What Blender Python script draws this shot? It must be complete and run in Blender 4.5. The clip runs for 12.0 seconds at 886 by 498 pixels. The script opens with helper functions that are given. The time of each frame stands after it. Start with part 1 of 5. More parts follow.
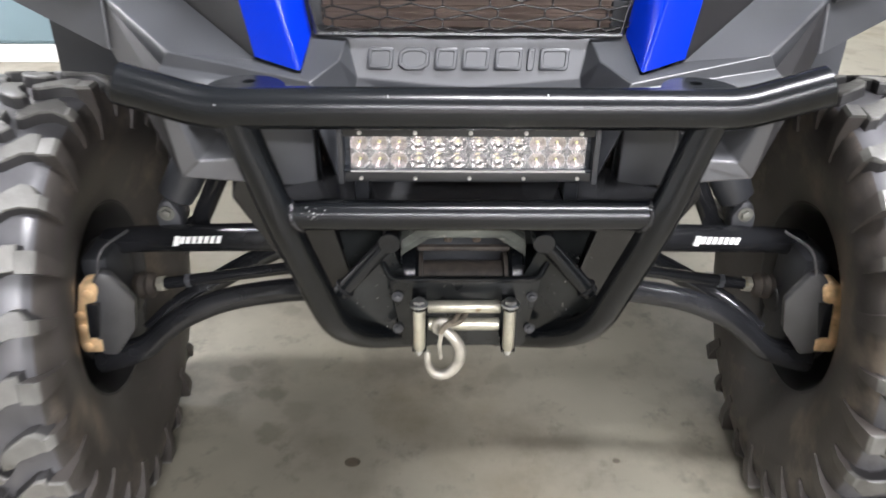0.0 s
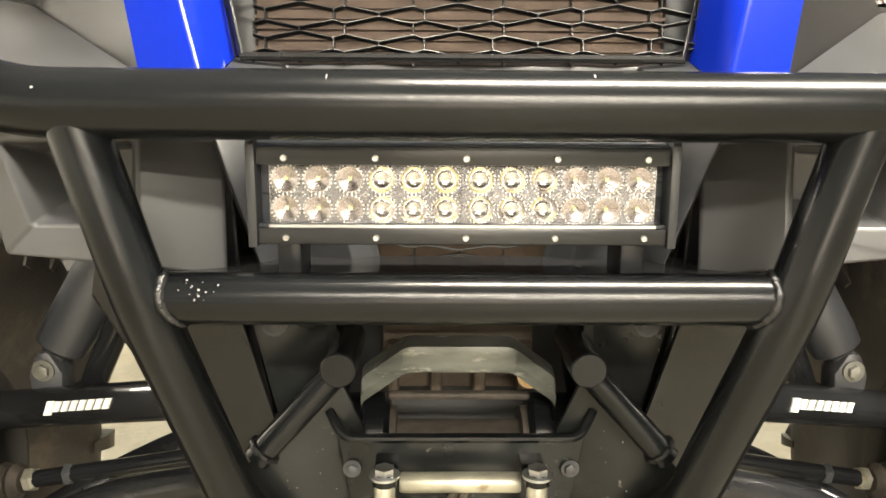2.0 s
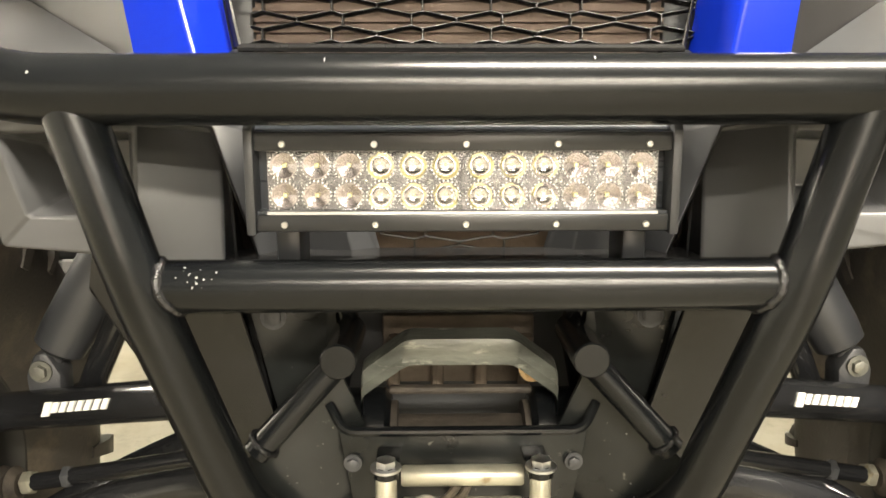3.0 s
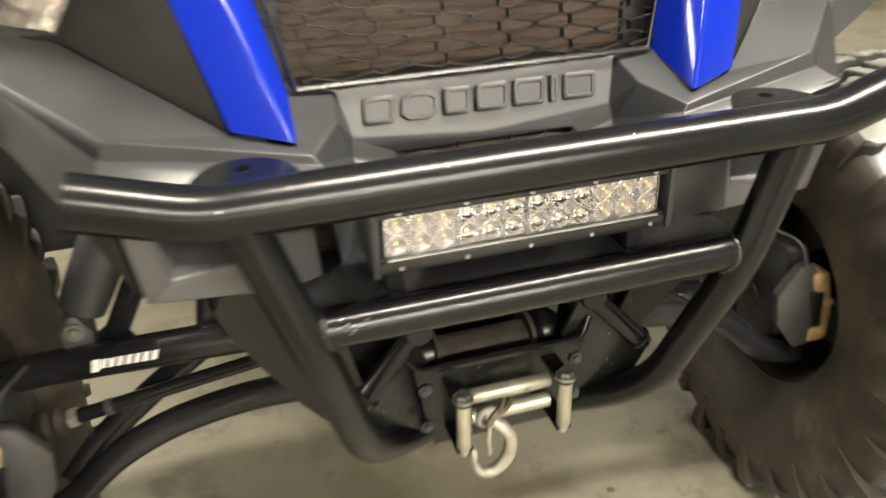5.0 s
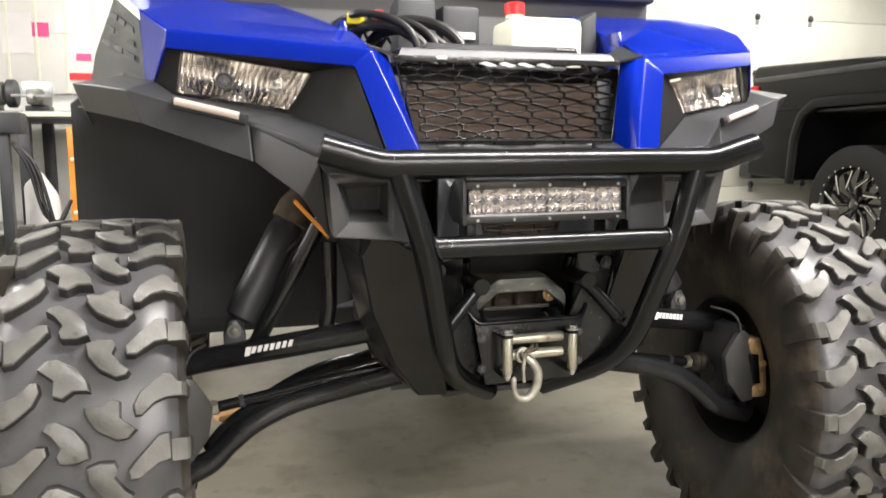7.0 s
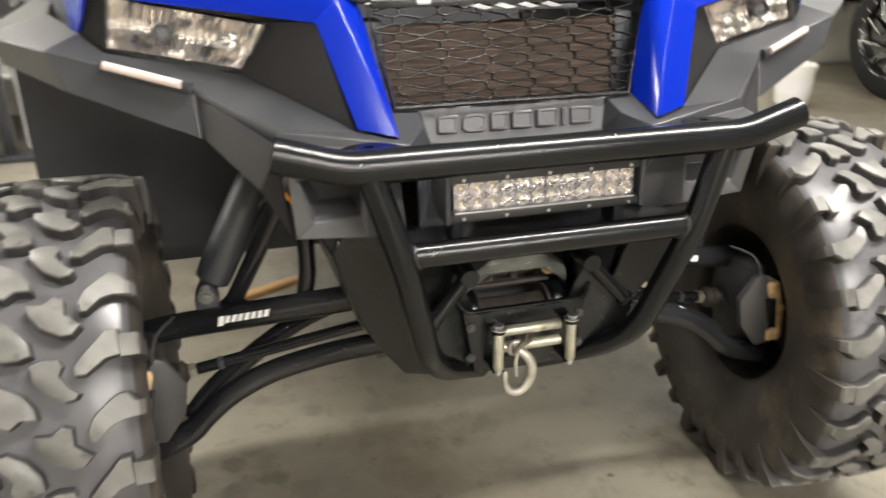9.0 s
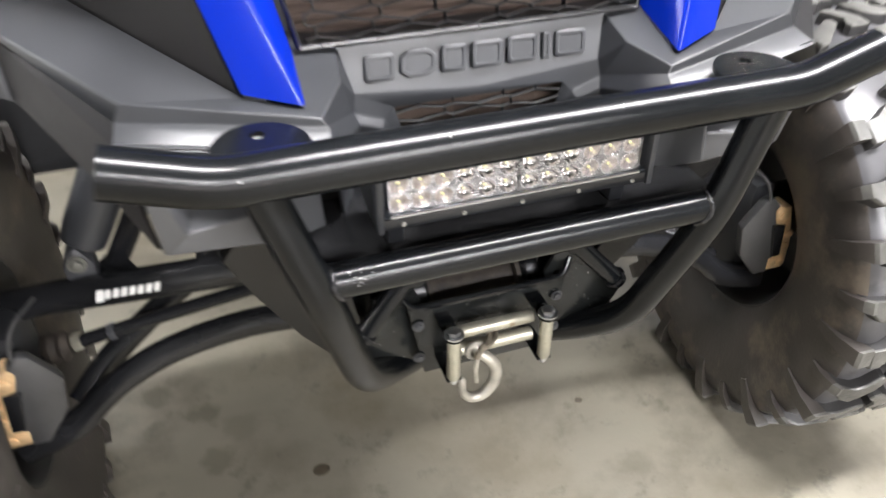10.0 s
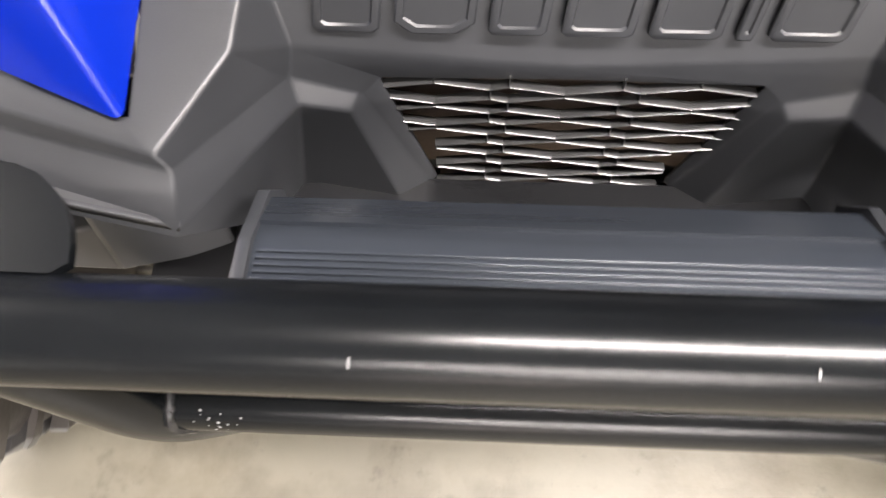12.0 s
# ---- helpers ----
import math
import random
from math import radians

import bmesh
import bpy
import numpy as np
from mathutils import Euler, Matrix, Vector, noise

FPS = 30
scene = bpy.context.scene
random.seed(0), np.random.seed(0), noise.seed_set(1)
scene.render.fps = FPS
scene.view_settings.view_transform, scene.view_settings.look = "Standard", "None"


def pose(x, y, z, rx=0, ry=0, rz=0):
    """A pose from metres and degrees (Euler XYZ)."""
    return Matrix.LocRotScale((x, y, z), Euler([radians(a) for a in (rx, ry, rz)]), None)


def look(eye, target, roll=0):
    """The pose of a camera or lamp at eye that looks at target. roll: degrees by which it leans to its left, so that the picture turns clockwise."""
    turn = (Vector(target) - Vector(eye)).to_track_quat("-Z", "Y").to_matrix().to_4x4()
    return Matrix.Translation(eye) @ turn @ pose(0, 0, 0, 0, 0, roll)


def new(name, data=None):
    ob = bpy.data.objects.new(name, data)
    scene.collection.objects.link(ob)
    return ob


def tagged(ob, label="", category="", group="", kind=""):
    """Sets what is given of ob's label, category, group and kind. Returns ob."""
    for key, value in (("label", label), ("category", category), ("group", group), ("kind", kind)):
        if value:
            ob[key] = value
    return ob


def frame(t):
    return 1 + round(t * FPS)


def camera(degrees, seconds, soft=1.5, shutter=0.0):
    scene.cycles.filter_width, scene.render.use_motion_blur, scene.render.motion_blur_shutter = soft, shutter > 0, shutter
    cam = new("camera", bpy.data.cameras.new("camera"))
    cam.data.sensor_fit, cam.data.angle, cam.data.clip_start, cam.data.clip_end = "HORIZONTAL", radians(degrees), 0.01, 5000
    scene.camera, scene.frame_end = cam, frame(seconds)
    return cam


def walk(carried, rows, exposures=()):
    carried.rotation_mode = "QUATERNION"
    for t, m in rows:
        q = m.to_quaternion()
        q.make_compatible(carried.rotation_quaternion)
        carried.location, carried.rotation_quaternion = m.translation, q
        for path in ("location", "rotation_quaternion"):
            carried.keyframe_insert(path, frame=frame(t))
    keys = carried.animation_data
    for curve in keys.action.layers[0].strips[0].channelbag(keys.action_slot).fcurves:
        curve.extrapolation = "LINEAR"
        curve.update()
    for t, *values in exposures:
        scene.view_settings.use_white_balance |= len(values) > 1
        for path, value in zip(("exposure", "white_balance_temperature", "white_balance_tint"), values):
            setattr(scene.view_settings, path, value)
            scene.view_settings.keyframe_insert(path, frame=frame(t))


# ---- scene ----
cam = camera(60.4, 12.0, shutter=0.7)
PATH = [
    (0, (-0.044, 0.087, 1.118), (-0.012, 1.826, 0.129), 0.6),
    (0.5, (-0.025, 0.248, 1.042), (0.002, 1.986, 0.052), 1.4),
    (1, (-0.029, 0.348, 0.913), (-0.031, 2.253, 0.303), 1.2),
    (1.5, (-0.025, 0.353, 0.875), (-0.008, 2.304, 0.436), -0.4),
    (2, (-0.025, 0.351, 0.869), (0.007, 2.312, 0.476), 0.4),
    (2.5, (-0.023, 0.348, 0.863), (0.006, 2.311, 0.484), 0.2),
    (2.7, (-0.024, 0.349, 0.852), (0.008, 2.317, 0.499), 0.1),
    (4.3, (-0.036, 0.377, 0.993), (0.013, 2.197, 0.164), -1.9),
    (4.5, (-0.062, 0.378, 1.053), (0.058, 2.141, 0.116), -2.0),
    (5, (-0.234, 0.301, 1.106), (0.238, 1.975, 0.121), -2.1),
    (5.5, (-0.361, 0.053, 1.232), (0.174, 1.753, 0.324), -2.2),
    (6, (-0.395, -0.123, 1.216), (0.07, 1.675, 0.475), -1.8),
    (6.5, (-0.431, -0.143, 0.948), (0.113, 1.723, 0.478), 0.4),
    (7, (-0.492, -0.232, 0.881), (0.074, 1.67, 0.628), -0.4),
    (7.2, (-0.497, -0.243, 0.886), (0.073, 1.659, 0.644), -0.4),
    (8.8, (-0.347, -0.068, 1.066), (0.086, 1.767, 0.398), -0.8),
    (9, (-0.386, -0.043, 1.110), (0.098, 1.747, 0.360), -0.9),
    (9.5, (-0.381, 0.138, 1.184), (0.189, 1.792, 0.214), -1.7),
    (10, (-0.264, 0.295, 1.177), (0.243, 1.805, -0.034), 0.0),
    (10.5, (-0.176, 0.442, 1.169), (0.175, 1.798, -0.259), 1.9),
    (11, (-0.142, 0.586, 1.162), (0.135, 1.804, -0.400), 3.2),
    (11.5, (-0.094, 0.674, 1.145), (0.034, 1.681, -0.578), 2.9),
    (12, (-0.047, 0.737, 1.130), (-0.111, 1.555, -0.694), -2.3),
]
EXPOSURES = [(0, 0.52, 6200, 11), (0.5, 0.55, 6500, 10), (1.0, 0.94, 7400, 8), (1.4, 0.97, 7700, 6), (2.7, 1.0, 8000, 4), (4.4, 0.65, 7900, 7), (5.0, 0.5, 7900, 4), (5.5, 0.3, 6600, 10), (6.0, 0.18, 6550, 10), (6.5, 0.2, 6500, 9), (7.0, 0.12, 6850, 9), (9.0, 0.24, 7000, 8), (9.5, 0.4, 6500, 10), (10.2, 0.5, 6400, 10), (11.0, 0.45, 6500, 11), (11.5, 0.55, 6700, 12), (12.0, 0.40, 6900, 13)]
walk(cam, [(t, look(eye, target, roll)) for t, eye, target, roll in PATH], EXPOSURES)

# ---------------------------------------------------------------- light
world = bpy.data.worlds.new("world")
scene.world = world
world.use_nodes = True
world.node_tree.nodes["Background"].inputs[0].default_value = (0.9, 0.95, 1.0, 1)
world.node_tree.nodes["Background"].inputs[1].default_value = 0.05

CEILING = 2.75
# Rear and side rows are added fill, with no known fixture there.
# centre, length along x, width along y and share of the power
SHOP_AND_FILL_LIGHTS = [(0.95, 0.50, 2.0, 0.20, 1.75), (0.6, -2.6, 2.4, 0.30, 2.3), (1.2, -4.8, 2.4, 0.30, 2.6), (2.0, -7.4, 2.4, 0.45, 0.8), (0.2, 5.0, 2.4, 0.30, 0.8), (4.3, 5.0, 2.4, 0.30, 0.6), (-1.9, 4.0, 1.2, 0.30, 0.2), (4.6, 1.2, 2.4, 0.30, 0.3), (-2.8, 1.9, 1.2, 0.30, 1.6)]
LIGHT_WATTS = 89.0


def shop_or_fill_lamp(x, y, sx, sy, power):
    data = bpy.data.lights.new("shop_or_fill_lamp", "AREA")
    data.shape, data.size, data.size_y = "RECTANGLE", sx, sy
    data.energy, data.color = LIGHT_WATTS * power, (1.0, 0.975, 0.99)
    new("shop_or_fill_lamp", data).location = (x, y, CEILING - 0.085)


for row in SHOP_AND_FILL_LIGHTS:
    shop_or_fill_lamp(*row)


# ---------------------------------------------------------------- materials
def material(name, base, rough=0.5, metal=0.0, vary=0.25, scale=12.0, bump=0.0, bump_scale=300.0, coat=0.0, spots=None, spot_scale=6.0, spot_at=0.62, random_tint=0.0, stretch=(1, 1, 1), spec=0.5):
    """A Principled surface with two scales of variation: broad blotches, and a fine grain that also drives the bump."""
    m = bpy.data.materials.new(name)
    m.use_nodes = True
    n, link = m.node_tree.nodes, m.node_tree.links.new
    b = n["Principled BSDF"]
    b.inputs["Metallic"].default_value = metal
    b.inputs["Coat Weight"].default_value = coat
    b.inputs["Specular IOR Level"].default_value = spec
    b.inputs["Coat Roughness"].default_value = 0.06
    co = n.new("ShaderNodeTexCoord")
    mp = n.new("ShaderNodeMapping")
    mp.inputs["Scale"].default_value = stretch
    link(co.outputs["Object"], mp.inputs["Vector"])
    broad = n.new("ShaderNodeTexNoise")
    broad.inputs["Scale"].default_value, broad.inputs["Detail"].default_value = scale, 6.0
    link(mp.outputs["Vector"], broad.inputs["Vector"])
    fine = n.new("ShaderNodeTexNoise")
    fine.inputs["Scale"].default_value, fine.inputs["Detail"].default_value = bump_scale, 3.0
    link(mp.outputs["Vector"], fine.inputs["Vector"])
    ramp = n.new("ShaderNodeValToRGB")
    lo, hi = 1 - vary, 1 + vary
    ramp.color_ramp.elements[0].position, ramp.color_ramp.elements[1].position = 0.3, 0.7
    ramp.color_ramp.elements[0].color = (*[min(1, c * lo) for c in base], 1)
    ramp.color_ramp.elements[1].color = (*[min(1, c * hi) for c in base], 1)
    link(broad.outputs["Fac"], ramp.inputs["Fac"])
    colour = ramp.outputs["Color"]
    if spots:
        sn = n.new("ShaderNodeTexNoise")
        sn.inputs["Scale"].default_value, sn.inputs["Detail"].default_value, sn.inputs["Roughness"].default_value = spot_scale, 9.0, 0.65
        link(mp.outputs["Vector"], sn.inputs["Vector"])
        sr = n.new("ShaderNodeMapRange")
        sr.inputs["From Min"].default_value, sr.inputs["From Max"].default_value = spot_at, spot_at + 0.12
        link(sn.outputs["Fac"], sr.inputs["Value"])
        mix = n.new("ShaderNodeMix")
        mix.data_type = "RGBA"
        link(sr.outputs["Result"], mix.inputs["Factor"])
        link(colour, mix.inputs["A"])
        mix.inputs["B"].default_value = (*spots, 1)
        colour = mix.outputs["Result"]
    if random_tint:
        info = n.new("ShaderNodeObjectInfo")
        hs = n.new("ShaderNodeHueSaturation")
        rr = n.new("ShaderNodeMapRange")
        rr.inputs["To Min"].default_value, rr.inputs["To Max"].default_value = 1 - random_tint, 1 + random_tint
        link(info.outputs["Random"], rr.inputs["Value"])
        link(rr.outputs["Result"], hs.inputs["Value"])
        link(colour, hs.inputs["Color"])
        colour = hs.outputs["Color"]
    link(colour, b.inputs["Base Color"])
    rg = n.new("ShaderNodeMapRange")
    rg.inputs["To Min"].default_value, rg.inputs["To Max"].default_value = max(0.02, rough * 0.8), min(1, rough * 1.2)
    link(broad.outputs["Fac"], rg.inputs["Value"])
    link(rg.outputs["Result"], b.inputs["Roughness"])
    if bump:
        bp = n.new("ShaderNodeBump")
        bp.inputs["Strength"].default_value, bp.inputs["Distance"].default_value = bump, 0.002
        link(fine.outputs["Fac"], bp.inputs["Height"])
        link(bp.outputs["Normal"], b.inputs["Normal"])
    return m


def glass(name, tint=(1, 1, 1), rough=0.0):
    m = bpy.data.materials.new(name)
    m.use_nodes = True
    b = m.node_tree.nodes["Principled BSDF"]
    b.inputs["Base Color"].default_value = (*tint, 1)
    b.inputs["Roughness"].default_value = rough
    b.inputs["Transmission Weight"].default_value = 1.0
    b.inputs["IOR"].default_value = 1.3
    return m


def glow(name, colour, strength):
    m = bpy.data.materials.new(name)
    m.use_nodes = True
    b = m.node_tree.nodes["Principled BSDF"]
    b.inputs["Base Color"].default_value = (*colour, 1)
    b.inputs["Emission Color"].default_value = (*colour, 1)
    b.inputs["Emission Strength"].default_value = strength
    return m


def concrete():
    """Trowelled slab: fine grain, cloudy patches and broad brown stains."""
    m = material("concrete", (0.204, 0.188, 0.146), 0.45, vary=0.20, scale=2.6, bump=0.15, bump_scale=120, spots=(0.135, 0.115, 0.078), spot_scale=1.3, spot_at=0.50)
    n, link = m.node_tree.nodes, m.node_tree.links.new
    b = n["Principled BSDF"]
    old = b.inputs["Base Color"].links[0].from_socket
    co = n.new("ShaderNodeTexCoord")
    mix_in = old
    for scale, rough, lo, hi, tint in ((0.8, 0.5, 0.46, 0.66, (0.27, 0.25, 0.203)), (4.5, 0.62, 0.50, 0.66, (0.122, 0.107, 0.080)), (11.0, 0.7, 0.57, 0.70, (0.092, 0.081, 0.061)), (40.0, 0.75, 0.62, 0.72, (0.10, 0.09, 0.069))):
        t = n.new("ShaderNodeTexNoise")
        t.inputs["Scale"].default_value, t.inputs["Detail"].default_value, t.inputs["Roughness"].default_value = scale, 8.0, rough
        link(co.outputs["Object"], t.inputs["Vector"])
        r = n.new("ShaderNodeMapRange")
        r.inputs["From Min"].default_value, r.inputs["From Max"].default_value, r.inputs["To Max"].default_value = lo, hi, 0.75
        link(t.outputs["Fac"], r.inputs["Value"])
        x = n.new("ShaderNodeMix")
        x.data_type = "RGBA"
        link(r.outputs["Result"], x.inputs["Factor"])
        link(mix_in, x.inputs["A"])
        x.inputs["B"].default_value = (*tint, 1)
        mix_in = x.outputs["Result"]
    # soft old oil spots, with ragged edges
    wob, add = n.new("ShaderNodeTexNoise"), n.new("ShaderNodeMixRGB")
    wob.inputs["Scale"].default_value, wob.inputs["Detail"].default_value = 22.0, 5.0
    add.blend_type = "LINEAR_LIGHT"
    add.inputs["Fac"].default_value = 0.035
    link(co.outputs["Object"], wob.inputs["Vector"])
    link(co.outputs["Object"], add.inputs["Color1"])
    link(wob.outputs["Color"], add.inputs["Color2"])
    for px, py, rad, amount in ((-0.48, 1.482, 0.036, 0.6), (-0.394, 1.40, 0.040, 0.6), (-0.378, 1.273, 0.040, 0.5), (-0.493, 1.383, 0.025, 0.35), (-0.327, 1.348, 0.050, 0.3), (-0.446, 1.512, 0.020, 0.35), (-0.399, 1.729, 0.032, 0.45), (-0.284, 1.646, 0.040, 0.45), (0.12, 1.46, 0.05, 0.3), (0.36, 1.02, 0.04, 0.3)):
        dist, fall = n.new("ShaderNodeVectorMath"), n.new("ShaderNodeMapRange")
        dist.operation = "DISTANCE"
        link(add.outputs["Color"], dist.inputs[0])
        dist.inputs[1].default_value = (px, py, 0)
        fall.interpolation_type = "SMOOTHSTEP"
        fall.inputs["From Min"].default_value, fall.inputs["From Max"].default_value = rad * 0.45, rad
        fall.inputs["To Min"].default_value, fall.inputs["To Max"].default_value = amount, 0.0
        link(dist.outputs["Value"], fall.inputs["Value"])
        x = n.new("ShaderNodeMix")
        x.data_type = "RGBA"
        link(fall.outputs["Result"], x.inputs["Factor"])
        link(mix_in, x.inputs["A"])
        x.inputs["B"].default_value = (0.090, 0.080, 0.056, 1)
        mix_in = x.outputs["Result"]
    link(mix_in, b.inputs["Base Color"])
    return m


def ribbed(m, bands):
    """Adds fine level ridges to a surface, so many to a metre times 2 pi."""
    n, link = m.node_tree.nodes, m.node_tree.links.new
    co, w, bp = n.new("ShaderNodeTexCoord"), n.new("ShaderNodeTexWave"), n.new("ShaderNodeBump")
    w.wave_type, w.bands_direction = "BANDS", "Z"
    w.inputs["Scale"].default_value = bands / 2
    link(co.outputs["Object"], w.inputs["Vector"])
    bp.inputs["Strength"].default_value, bp.inputs["Distance"].default_value = 1.0, 0.0004
    link(w.outputs["Fac"], bp.inputs["Height"])
    link(bp.outputs["Normal"], n["Principled BSDF"].inputs["Normal"])
    return m


M_CONCRETE = concrete()
M_STAIN = material("oil_stain", (0.070, 0.058, 0.040), 0.4, vary=0.4, scale=40)
M_WALL = material("wall_paint", (0.80, 0.80, 0.77), 0.7, vary=0.05, scale=2, bump=0.1, bump_scale=80)
M_CEIL = material("ceiling_paint", (0.22, 0.225, 0.235), 0.8, vary=0.04, scale=2)
M_DOORPANEL = material("garage_door_paint", (0.80, 0.80, 0.70), 0.45, vary=0.04, scale=4)
M_BLUE = material("blue_paint", (0.0005, 0.013, 0.25), 0.2, vary=0.05, scale=3, spec=0.38)
M_GRAY = material("gray_moulded_plastic", (0.027, 0.0284, 0.031), 0.38, vary=0.3, scale=7, bump=0.06, bump_scale=1500, spots=(0.085, 0.085, 0.082), spot_scale=170, spot_at=0.71)
M_BLACKPL = material("black_moulded_plastic", (0.030, 0.032, 0.036), 0.42, vary=0.25, scale=6, bump=0.1, bump_scale=1200)
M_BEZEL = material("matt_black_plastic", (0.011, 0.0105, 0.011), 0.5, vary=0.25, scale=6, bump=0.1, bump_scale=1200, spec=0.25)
M_LINER = material("black_liner_plastic", (0.032, 0.034, 0.038), 0.55, vary=0.4, scale=4, bump=0.15, bump_scale=200)
M_STEEL = material("black_powder_coat", (0.0045, 0.0052, 0.0060), 0.235, vary=0.3, scale=9, bump=0.02, bump_scale=500, spec=0.31)
M_ARM = material("black_arm_paint", (0.013, 0.0135, 0.015), 0.2, vary=0.3, scale=10, bump=0.04, bump_scale=300)
M_NOSE = material("black_gloss_panel", (0.013, 0.0132, 0.014), 0.26, vary=0.35, scale=8, bump=0.05, bump_scale=900, spots=(0.06, 0.057, 0.05), spot_scale=90, spot_at=0.72, spec=0.35)
M_GUARD = material("scuffed_grey_guard", (0.046, 0.046, 0.047), 0.36, vary=0.3, scale=16, bump=0.2, bump_scale=250)
M_RUBBER = material("tyre_rubber", (0.080, 0.079, 0.083), 0.32, vary=0.3, scale=9, bump=0.08, bump_scale=250, spots=(0.045, 0.044, 0.045), spot_scale=12, spot_at=0.56)
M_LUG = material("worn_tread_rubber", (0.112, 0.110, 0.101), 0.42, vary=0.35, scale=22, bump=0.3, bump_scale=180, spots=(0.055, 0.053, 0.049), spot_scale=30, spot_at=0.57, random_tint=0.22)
# Flank rubber is darkened for shade between lugs; tops are worn lighter.
M_LUGSIDE = material("shaded_lug_flank", (0.030, 0.029, 0.029), 0.5, vary=0.3, scale=20, bump=0.2, bump_scale=200)
M_SIDEWALL = material("tyre_sidewall", (0.042, 0.037, 0.033), 0.42, vary=0.35, scale=9, bump=0.25, bump_scale=180, spots=(0.120, 0.097, 0.074), spot_scale=6, spot_at=0.52)
M_ALLOY = material("brushed_aluminium", (0.55, 0.56, 0.58), 0.35, 1.0, vary=0.1, scale=30)
M_BARALLOY = material("grey_anodised_aluminium", (0.030, 0.035, 0.043), 0.28, 0.3, vary=0.2, scale=60, stretch=(0.05, 1, 1))
M_CHROME = material("reflector_chrome", (0.86, 0.86, 0.86), 0.09, 1.0, vary=0.03, scale=40)
M_CUP = material("bright_reflector", (0.76, 0.73, 0.74), 0.07, 1.0, vary=0.03, scale=40)
M_RINGCUP = material("satin_ringed_reflector", (0.77, 0.74, 0.75), 0.10, 1.0, vary=0.05, scale=40)
M_REFPLATE = ribbed(material("grey_reflector_plate", (0.27, 0.262, 0.266), 0.26, 0.8, vary=0.15, scale=300), 420.0)
M_BARBLACK = material("black_anodised_aluminium", (0.016, 0.017, 0.019), 0.3, vary=0.25, scale=60, stretch=(0.05, 1, 1))
M_SCREW = material("plain_steel_screw", (0.52, 0.52, 0.50), 0.35, 0.9, vary=0.15, scale=300)
M_PROJECTOR = material("grey_projector_lens", (0.10, 0.10, 0.11), 0.06, vary=0.05, scale=40, coat=1.0)
M_LAMPREF = material("warm_lamp_reflector", (0.88, 0.82, 0.78), 0.10, 1.0, vary=0.08, scale=60)
M_RIM = material("dusty_black_rim", (0.020, 0.0195, 0.019), 0.45, vary=0.3, scale=9)
M_POD = material("black_satin_plastic", (0.060, 0.061, 0.064), 0.31, vary=0.2, scale=5, bump=0.04, bump_scale=2000)
# Greyer, part-metal slats put the glint of black plastic into the colour.
M_SLAT = material("glint_slat", (0.05, 0.05, 0.05), 0.24, 0.4, vary=0.2, scale=60)
M_DARKCORE = material("dark_brown_core", (0.042, 0.034, 0.027), 0.7, vary=0.5, scale=60, bump=0.5, bump_scale=200)
M_FIREWALL = material("grey_firewall_plastic", (0.10, 0.10, 0.10), 0.5, vary=0.12, scale=4)
M_MESHBAR = material("black_grille_plastic", (0.014, 0.014, 0.0145), 0.22, vary=0.2, scale=20)
M_PLATE = material("scuffed_black_plate", (0.012, 0.0132, 0.0132), 0.24, vary=0.5, scale=14, bump=0.05, bump_scale=400, spots=(0.20, 0.195, 0.175), spot_scale=95, spot_at=0.65, spec=0.35)
M_ZINC = material("yellow_zinc_steel", (0.42, 0.405, 0.33), 0.38, 0.65, vary=0.25, scale=40, spots=(0.24, 0.19, 0.12), spot_scale=45, spot_at=0.57)
M_HOOK = material("galvanised_steel", (0.46, 0.44, 0.39), 0.42, 0.6, vary=0.3, scale=50, bump=0.25, bump_scale=300)
M_ROPE = material("steel_cable", (0.19, 0.165, 0.13), 0.5, 0.6, vary=0.4, scale=120, bump=0.6, bump_scale=500)
M_BRONZE = material("bronze_caliper", (0.72, 0.50, 0.28), 0.38, 0.35, vary=0.35, scale=35, spots=(0.16, 0.10, 0.06), spot_scale=40, spot_at=0.60)
M_KNUCKLE = material("cast_grey_metal", (0.055, 0.057, 0.062), 0.45, 0.2, vary=0.35, scale=20, bump=0.3, bump_scale=250)
M_RUST = material("dusty_brown_metal", (0.125, 0.098, 0.075), 0.7, 0.2, vary=0.4, scale=25, bump=0.4, bump_scale=200)
M_DULL = material("dusty_steel", (0.17, 0.17, 0.15), 0.5, 0.4, vary=0.35, scale=30, bump=0.3, bump_scale=250, spots=(0.33, 0.31, 0.25), spot_scale=25, spot_at=0.55)
M_HOOP = material("scuffed_dark_steel", (0.105, 0.112, 0.10), 0.30, 0.3, vary=0.5, scale=40, bump=0.3, bump_scale=250, spots=(0.36, 0.36, 0.32), spot_scale=70, spot_at=0.58, stretch=(0.35, 1, 1))
M_FIN = material("radiator_fins", (0.122, 0.088, 0.070), 0.65, 0.25, vary=0.3, scale=8, bump=0.3, bump_scale=200)
M_STICKER = material("white_vinyl", (0.82, 0.82, 0.80), 0.5, vary=0.04, scale=60)
M_DRL = material("frosted_lamp_cover", (0.62, 0.51, 0.46), 0.25, vary=0.04, scale=40, coat=0.4)
M_BOTTLE = material("milky_plastic", (0.80, 0.82, 0.66), 0.4, vary=0.06, scale=10)
M_RED = material("red_plastic", (0.65, 0.02, 0.025), 0.4, vary=0.1, scale=20)
M_YELLOW = material("yellow_plastic", (0.75, 0.62, 0.02), 0.4, vary=0.1, scale=20)
M_CABLE = material("orange_red_cable", (0.62, 0.13, 0.07), 0.5, vary=0.15, scale=20)
